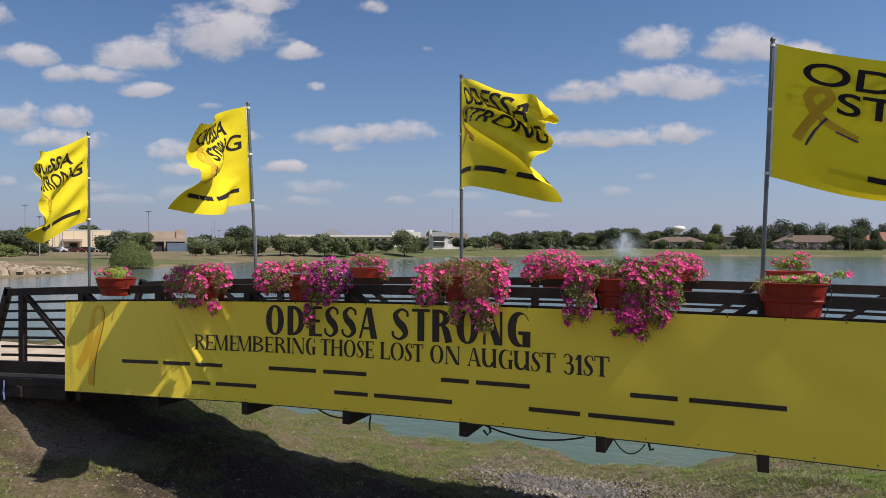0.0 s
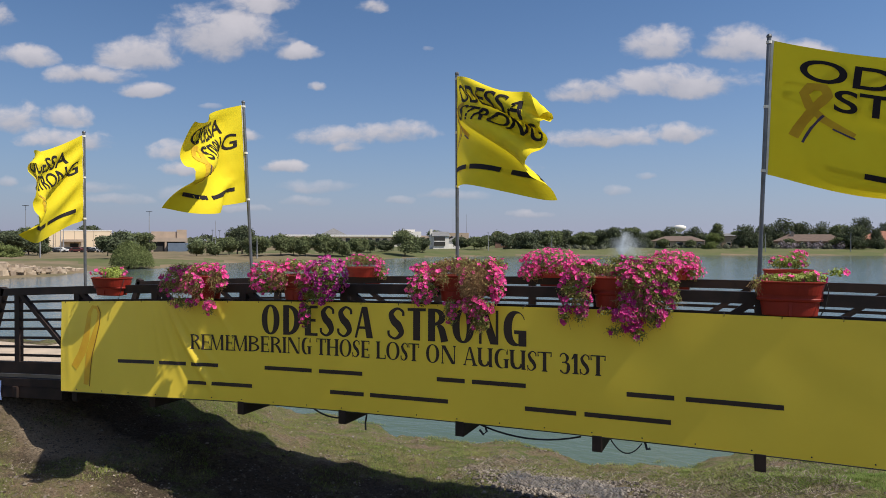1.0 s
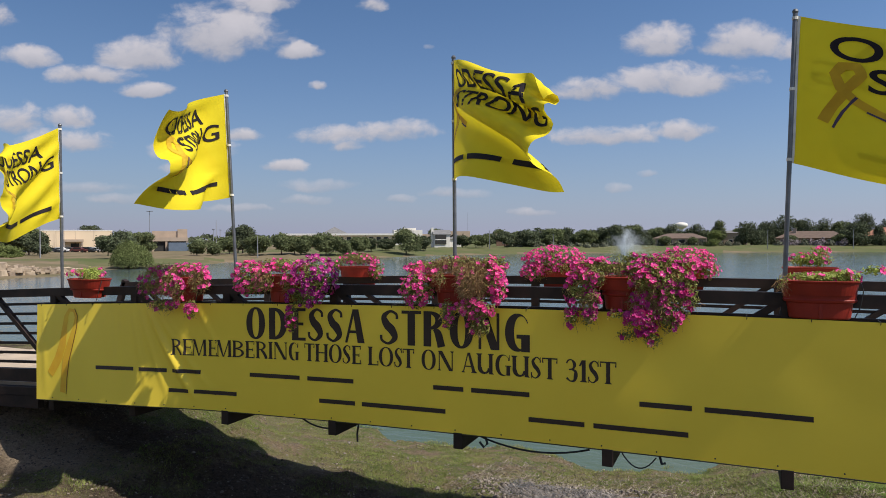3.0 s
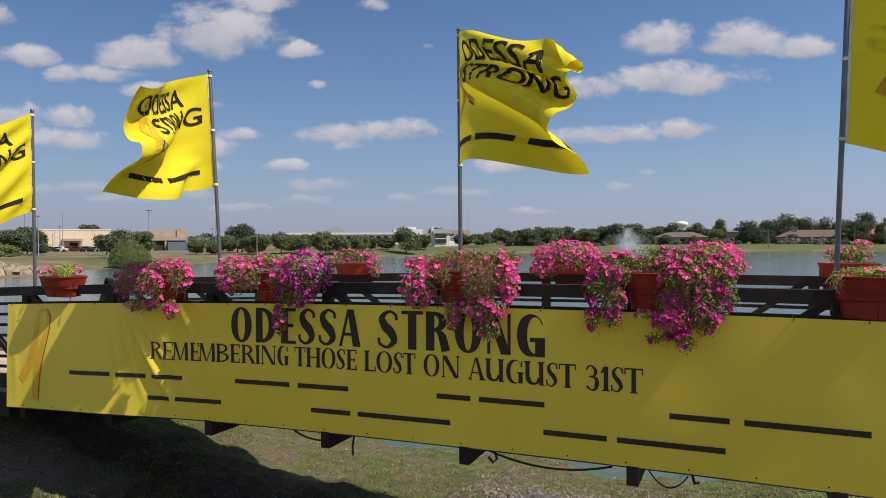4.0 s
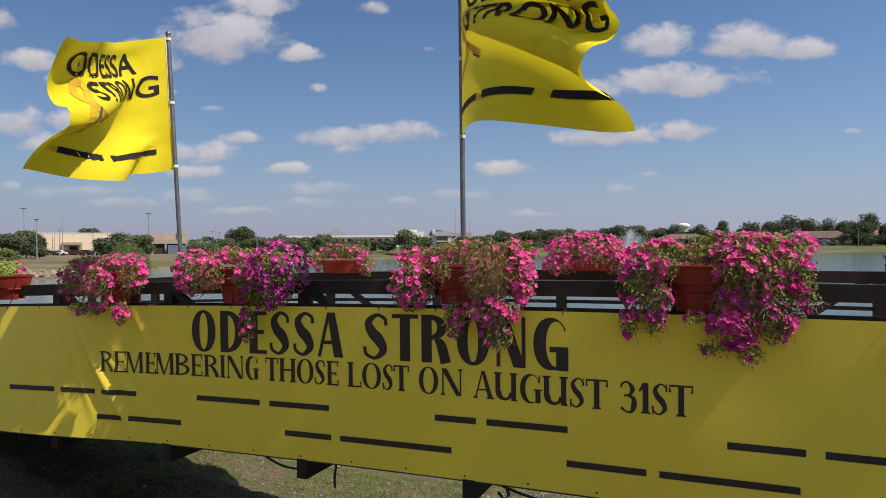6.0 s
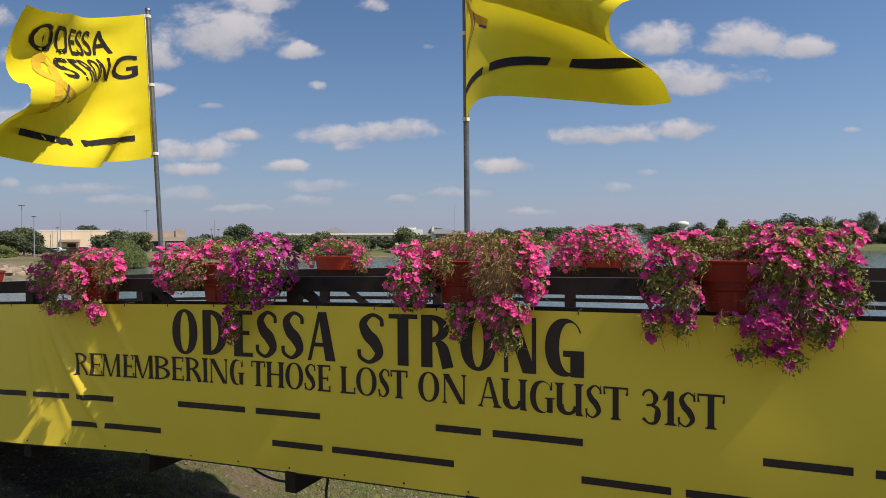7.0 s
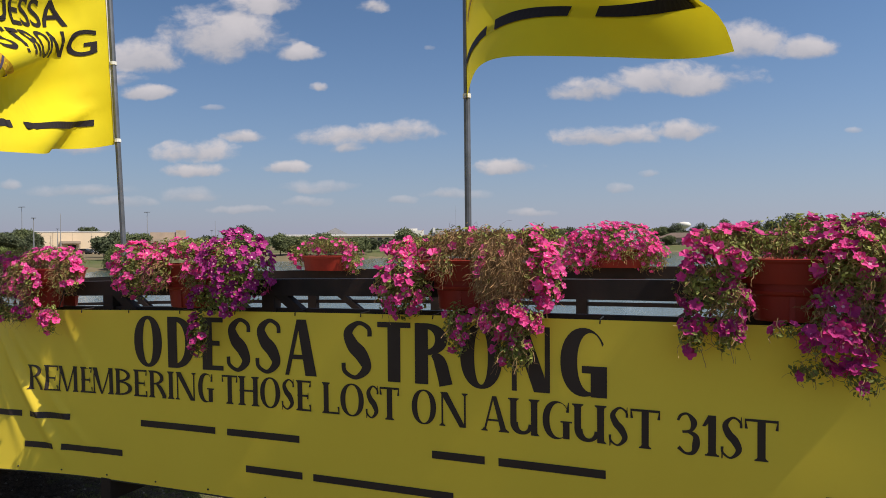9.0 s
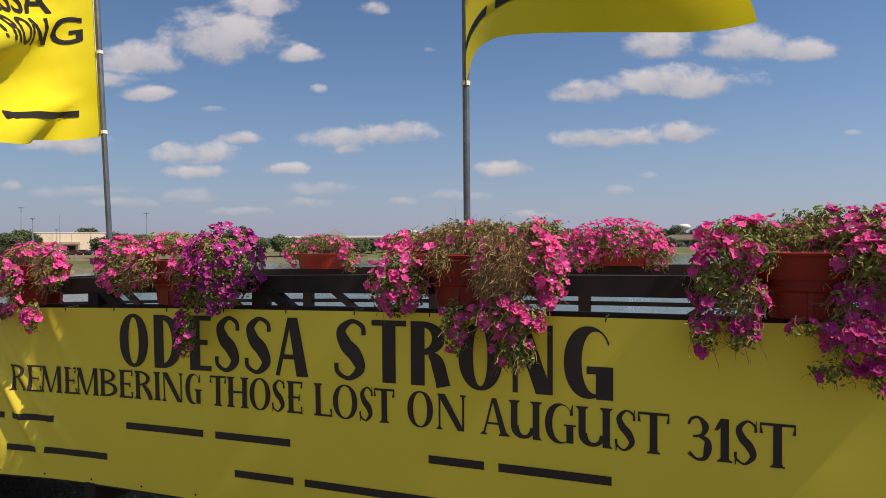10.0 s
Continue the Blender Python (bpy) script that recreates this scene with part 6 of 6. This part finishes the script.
def build_bungalow(u, d, half, eaves, ridge, wall, roof, label, seed, chimney=None):
    rng = random.Random(seed)
    b = place_building("bungalow", u, d, label, rng.uniform(-6, 6))
    box_part("wall", (-half, 0, 0), (half, 9, eaves), wall, b)
    bm = bmesh.new()
    (hip_roof if half > 5 else gable_roof)(bm, -half, half, 0, 9, eaves, ridge)
    part("roof", bm, roof, b)
    n = max(2, int(half / 1.8))
    for k in range(n):
        window(b, -half + (k + 0.6) * 2 * half / n, 0.9, 1.5, 1.2)
    box_part("door", (half * 0.15 - 0.5, -0.08, 0), (half * 0.15 + 0.5, -0.01, 2.1), M["dark"], b)
    if chimney:
        box_part("chimney", (chimney - 0.5, 3, eaves), (chimney + 0.5, 4, ridge + 1.0), M["tan"], b)
    return b


build_warehouse()
build_garage()
build_long_hall()
build_house()
build_bungalow(0.343, 246, 9.0, 2.6, 4.4, M["tan"], M["roof"], "low tan bungalow with a brown hipped roof", 1)
build_bungalow(0.425, 262, 4.2, 4.6, 5.6, M["tan"], M["roof_grey"], "tan two-storey house behind the hedge", 2)
build_bungalow(0.535, 250, 11.5, 2.6, 5.2, M["brick"], M["roof"], "long brown brick bungalow with a brown shingle roof", 3, -5.5)
build_bungalow(0.652, 252, 9.0, 3.2, 6.6, M["brick"], M["roof_red"], "brick house with a red tiled roof", 4)
build_bungalow(0.095, 262, 5.0, 2.8, 4.8, M["brick"], M["roof"], "brown brick house among the trees", 5)
build_bungalow(0.30, 275, 6.0, 2.8, 4.2, M["white"], M["roof_grey"], "pale low house among the trees", 6)


def build_water_tower():
    x, y = far_at(0.346, 620)
    b = thing("water_tower", (x, y, ground_z(x, y)), "white water tower tank above distant trees", "tower")
    bm = bmesh.new()
    rings = []
    for h, r in ((10.5, 2.0), (12.0, 4.6), (13.2, 5.6), (14.4, 5.7), (15.5, 5.0), (16.3, 2.9), (16.6, 0.5)):
        rings.append([(math.cos(2 * math.pi * k / 24) * r, math.sin(2 * math.pi * k / 24) * r, h) for k in range(24)])
    loft(bm, rings)
    part("tank", bm, M["white"], b, smooth=True)
    bm = bmesh.new()
    tube(bm, [(0, 0, -1), (0, 0, 10.7)], [2.2, 1.8], 14)
    part("shaft", bm, M["white"], b)


build_water_tower()


M["pale_pole"] = material("pale_grey_paint", (0.26, 0.27, 0.29), (0.21, 0.22, 0.24), 3, 0.6)


def build_light_pole(u, d, h, heads, label):
    x, y = far_at(u, d)
    b = thing("light_pole", (x, y, ground_z(x, y)), label, "light pole", "light poles on the far shore")
    bm = bmesh.new()
    tube(bm, [(0, 0, 0), (0, 0, h * 0.5), (0, 0, h)], [0.13, 0.10, 0.06], 7)
    part("pole", bm, M["pale_pole"], b)
    if heads:
        bm = bmesh.new()
        add_box(bm, (-heads, -0.3, h - 0.05), (heads, 0.3, h + 0.09), 0.03)
        part("lamp_head", bm, M["pole"], b)


for u, d, h, heads in ((-0.591, 135, 8.0, 0.3), (-0.557, 200, 11.6, 0), (-0.561, 190, 7.0, 0.3), (-0.431, 190, 11.5, 0.85), (-0.612, 185, 12.8, 1.0), (-0.334, 230, 10.0, 0.0),
                       (-0.338, 200, 6.4, 0.3), (-0.328, 200, 6.2, 0.3), (-0.273, 150, 5.0, 0.2), (0.066, 212, 5.6, 0.2), (0.159, 212, 5.2, 0.2), (0.472, 226, 6.0, 0.25), (0.597, 226, 6.2, 0.25), (0.034, 420, 19, 0), (0.014, 560, 30, 0)):
    build_light_pole(u, d, h, heads, "slim grey light pole on the far shore")


def build_car(u, d, mat, label, turn):
    x, y = far_at(u, d)
    b = thing("parked_car", (x, y, ground_z(x, y)), label, "car", "cars parked in front of the warehouse")
    b.rotation_euler = (0, 0, YAW0 + radians(turn))
    bm = bmesh.new()
    prof = ((-2.2, 0.35), (-2.25, 0.8), (-1.9, 0.95), (-1.3, 1.45), (0.5, 1.48), (1.2, 1.0), (2.1, 0.88), (2.25, 0.6), (2.2, 0.35))
    rows = [[bm.verts.new((px, yy, pz)) for px, pz in prof] for yy in (-0.85, 0.85)]
    bm.faces.new(rows[0])
    bm.faces.new(list(reversed(rows[1])))
    for k in range(len(prof)):
        j = (k + 1) % len(prof)
        bm.faces.new((rows[0][j], rows[0][k], rows[1][k], rows[1][j]))
    part("body", bm, mat, b)
    box_part("side_glass", (-1.25, -0.865, 1.0), (0.75, 0.865, 1.35), M["glass"], b)
    for wx in (-1.35, 1.35):
        for wy in (-0.8, 0.8):
            bm = bmesh.new()
            bmesh.ops.create_cone(bm, cap_ends=True, segments=14, radius1=0.34, radius2=0.34, depth=0.22, matrix=pose(wx, wy, 0.34, 90))
            part("wheel", bm, M["tyre"], b)


CARS = ((-0.615, "paint_dark"), (-0.600, "paint_white"), (-0.587, "paint_white"), (-0.574, "paint_dark"), (-0.561, "paint_white"), (-0.548, "paint_dark"),
        (-0.535, "paint_red"), (-0.522, "paint_dark"), (-0.511, "paint_white"))
for i, (u, k) in enumerate(CARS):
    names = dict(paint_dark="dark", paint_white="white", paint_red="maroon")
    build_car(u, 192 + (i % 3) * 1.5, M[k], names[k] + " car parked in front of the warehouse", (i * 37) % 40 - 20)


def build_rocks():
    rng = random.Random(5)
    bank = thing("rock_wall", (0, 0, 0), "stacked pale limestone blocks along the bank", "rocks")
    for k in range(90):
        t = rng.random()
        u = -0.68 + 0.15 * t
        d = along(SHORE, u) + 3.5 + rng.uniform(0, 2.5) + (1 - t) * 3
        x, y = far_at(u, d)
        s = rng.uniform(0.35, 0.8) * (1.15 - 0.5 * t)
        bm = bmesh.new()
        bmesh.ops.create_cube(bm, size=1.0, matrix=Matrix.Translation((x, y, ground_z(x, y) + s * 0.3 + (rng.random() < 0.5) * (1 - t) * 0.9)) @ pose(0, 0, 0, rng.uniform(-8, 8), rng.uniform(-8, 8), rng.uniform(0, 90)) @ Matrix.Diagonal((s * rng.uniform(1.2, 2.2), s * 1.2, s, 1)))
        for v in bm.verts:
            v.co += Vector((rng.uniform(-0.1, 0.1), rng.uniform(-0.1, 0.1), rng.uniform(-0.1, 0.1)))
        part("rock", bm, M["rock"], bank)


build_rocks()


def build_fountain():
    """A plume of drops thrown up from the lake."""
    rng = random.Random(8)
    x, y = far_at(0.262, 150)
    vs, fs = [], []
    for _ in range(60000):
        if rng.random() < 0.30:
            a, e, v = rng.uniform(0, 6.28), radians(rng.uniform(85, 90)), rng.uniform(9.6, 11.4)
        else:
            a, e, v = rng.uniform(0, 6.28), radians(rng.uniform(70, 84)), rng.uniform(7.0, 10.4)
        t = rng.uniform(0.02, 0.92) * 2 * v * math.sin(e) / 9.8
        r = v * math.cos(e) * t
        p = Vector((r * math.cos(a) + rng.uniform(0.2, 1.0) * t * t, r * math.sin(a), v * math.sin(e) * t - 4.9 * t * t))
        p += Vector((rng.gauss(0, 0.13), rng.gauss(0, 0.13), rng.gauss(0, 0.13)))
        leaf_blade(vs, fs, p, Vector((rng.gauss(0, 1), rng.gauss(0, 1), rng.gauss(0, 1))), rng.uniform(0.012, 0.034), rng)
    for _ in range(20000):
        p = Vector((rng.gauss(2.2, 1.8), rng.gauss(0, 1.2), abs(rng.gauss(0.6, 1.5))))
        leaf_blade(vs, fs, p, Vector((rng.gauss(0, 1), rng.gauss(0, 1), rng.gauss(0, 1))), rng.uniform(0.007, 0.017), rng)
    ob = mesh_object("fountain_spray", vs, fs, M["spray"])
    ob.location = (x, y, WATER)
    tagged(ob, "white fountain spray rising from the lake", "fountain", kind="stuff")


build_fountain()


# ---- the near bank: rubble, dry brush and grass ----
def scatter(name, label, category, mat, count, region, maker, seed):
    rng = random.Random(seed)
    vs, fs = [], []
    made = 0
    while made < count:
        x, y = region(rng)
        z = ground_z(x, y)
        if z < WATER - 0.02:
            made += 1
            continue
        maker(vs, fs, Vector((x, y, z)), rng)
        made += 1
    ob = mesh_object(name, vs, fs, mat)
    tagged(ob, label, category, kind="stuff")


def pebble(vs, fs, p, rng):
    s = rng.uniform(0.006, 0.022) * (1.8 if rng.random() < 0.08 else 1)
    k0 = len(vs)
    for dx, dy, dz in ((1, 0, 0), (-1, 0.1, 0), (0, 1, 0), (0.1, -1, 0), (0, 0, 1), (0, 0, -0.6)):
        vs.append(p + Vector((dx * s * rng.uniform(0.7, 1.3), dy * s * rng.uniform(0.7, 1.3), (dz * 0.7 + 0.15) * s)))
    fs += [(k0 + a, k0 + b, k0 + c) for a, b, c in ((0, 2, 4), (2, 1, 4), (1, 3, 4), (3, 0, 4), (2, 0, 5), (1, 2, 5), (3, 1, 5), (0, 3, 5))]


def tuft(vs, fs, p, rng):
    for _ in range(3):
        a = rng.uniform(0, 6.28)
        h = rng.uniform(0.015, 0.05)
        d = Vector((math.cos(a), math.sin(a), 0))
        o = p + d * rng.uniform(0, 0.05)
        w = Vector((-d.y, d.x, 0)) * rng.uniform(0.002, 0.005)
        k0 = len(vs)
        vs += [o - w, o + w, o + d * h * rng.uniform(0.3, 1.4) + Vector((0, 0, h))]
        fs.append((k0, k0 + 1, k0 + 2))


def twig(vs, fs, p, rng):
    a = rng.uniform(0, 6.28)
    d = Vector((math.cos(a), math.sin(a), rng.uniform(0, 0.5))) * rng.uniform(0.04, 0.12)
    w = Vector((-d.y, d.x, 0)).normalized() * rng.uniform(0.002, 0.005)
    k0 = len(vs)
    q = p + Vector((0, 0, 0.01))
    vs += [q - w, q + w, q + d + w * 0.5 + Vector((0, 0, 0.01)), q + d - w * 0.5]
    fs.append((k0, k0 + 1, k0 + 2, k0 + 3))


M["stone"] = material("broken_limestone", (0.23, 0.20, 0.175), (0.14, 0.12, 0.105), 9, 0.9, island=0.5)


def chunk(vs, fs, p, rng):
    """A broken stone, larger than a pebble."""
    k0 = len(vs)
    s = rng.uniform(0.018, 0.045)
    for dx, dy, dz in ((1, 0, 0.1), (-1, 0.2, 0), (0.1, 1, 0.2), (-0.2, -1, 0.1), (0.5, 0.5, 0.8), (-0.5, 0.3, 0.9), (0.1, -0.5, 0.85), (0, 0, -0.6)):
        vs.append(p + Vector((dx * s * rng.uniform(0.6, 1.3), dy * s * rng.uniform(0.6, 1.3), (dz * rng.uniform(0.6, 1.0) + 0.3) * s)))
    fs += [tuple(k0 + i for i in f) for f in ((0, 2, 4), (2, 5, 4), (2, 1, 5), (1, 3, 6), (1, 6, 5), (3, 0, 6), (0, 4, 6), (4, 5, 6), (2, 0, 7), (1, 2, 7), (3, 1, 7), (0, 3, 7))]


scatter("rubble", "loose pale pebbles and caliche rubble on the bank", "rubble", M["pebble"], 9500,
        lambda r: (r.uniform(-9, 5), r.uniform(-3.5, 7.2)), pebble, 31)
scatter("rubble", "heap of pale broken stones on the bank below the bridge", "rubble", M["stone"], 2400,
        lambda r: (r.gauss(-0.45, 0.55), r.gauss(3.6, 0.42)), chunk, 32)
scatter("rubble", "scattered pale broken stones along the water's edge", "rubble", M["stone"], 500,
        lambda r: (r.uniform(-5.5, -0.5), r.gauss(5.6, 0.9)), pebble, 36)


def build_netting():
    """Wire netting laid over the heap of stones."""
    bm = bmesh.new()
    for lean in (-1, 1):
        for k in range(-30, 31):
            pts = []
            for i in range(16):
                f = i / 15 - 0.5
                x, y = -0.45 + k * 0.045 + lean * f * 0.5, 3.62 + f * 0.85
                if abs(x + 0.45) < 0.95:
                    pts.append((x, y, ground_z(x, y) + 0.055))
            if len(pts) > 2:
                tube(bm, pts, 0.0018, 3)
    tagged(part("wire_netting", bm, M["pole"]), "grey wire netting laid over the heap of stones", "netting", kind="stuff")


build_netting()
M["clod"] = material("loam_clods", (0.15, 0.112, 0.08), (0.075, 0.056, 0.04), 9, 0.95, island=0.5)
scatter("clods", "rough brown clods of bare loam below the bridge", "soil", M["clod"], 9000,
        lambda r: (r.uniform(-8, 3), r.gauss(0.2, 1.7)), pebble, 35)
scatter("dry_brush", "tangle of grey dry brush and straw on the bank", "brush", M["straw"], 6000,
        lambda r: (r.uniform(-2.2, 3.4), r.gauss(4.2, 0.8)), twig, 33)
def grassy(r):
    """A place where the lawn has kept its grass."""
    while True:
        x, y = r.uniform(-8.5, 6), r.uniform(-4.0, 8.2)
        if noise.noise((x * 0.8, y * 0.8, 2)) + 0.5 * noise.noise((x * 3, y * 3, 5)) + 0.35 * noise.noise((x * 9, y * 9, 1)) > (0.22 if abs(y - 0.2) < 1.5 else -0.04):
            return x, y


scatter("grass", "short patchy grass on the sloping bank", "grass", M["blade"], 64000, grassy, tuft, 34)
M["lush"] = material("watered_grass_blades", (0.13, 0.21, 0.035), (0.17, 0.21, 0.05), 2, 0.8, island=0.4, translucent=0.25)
scatter("grass", "greener tuft of grass near the water's edge", "grass", M["lush"], 9000,
        lambda r: (r.gauss(3.3, 0.75), r.gauss(4.7, 0.45)), tuft, 38)
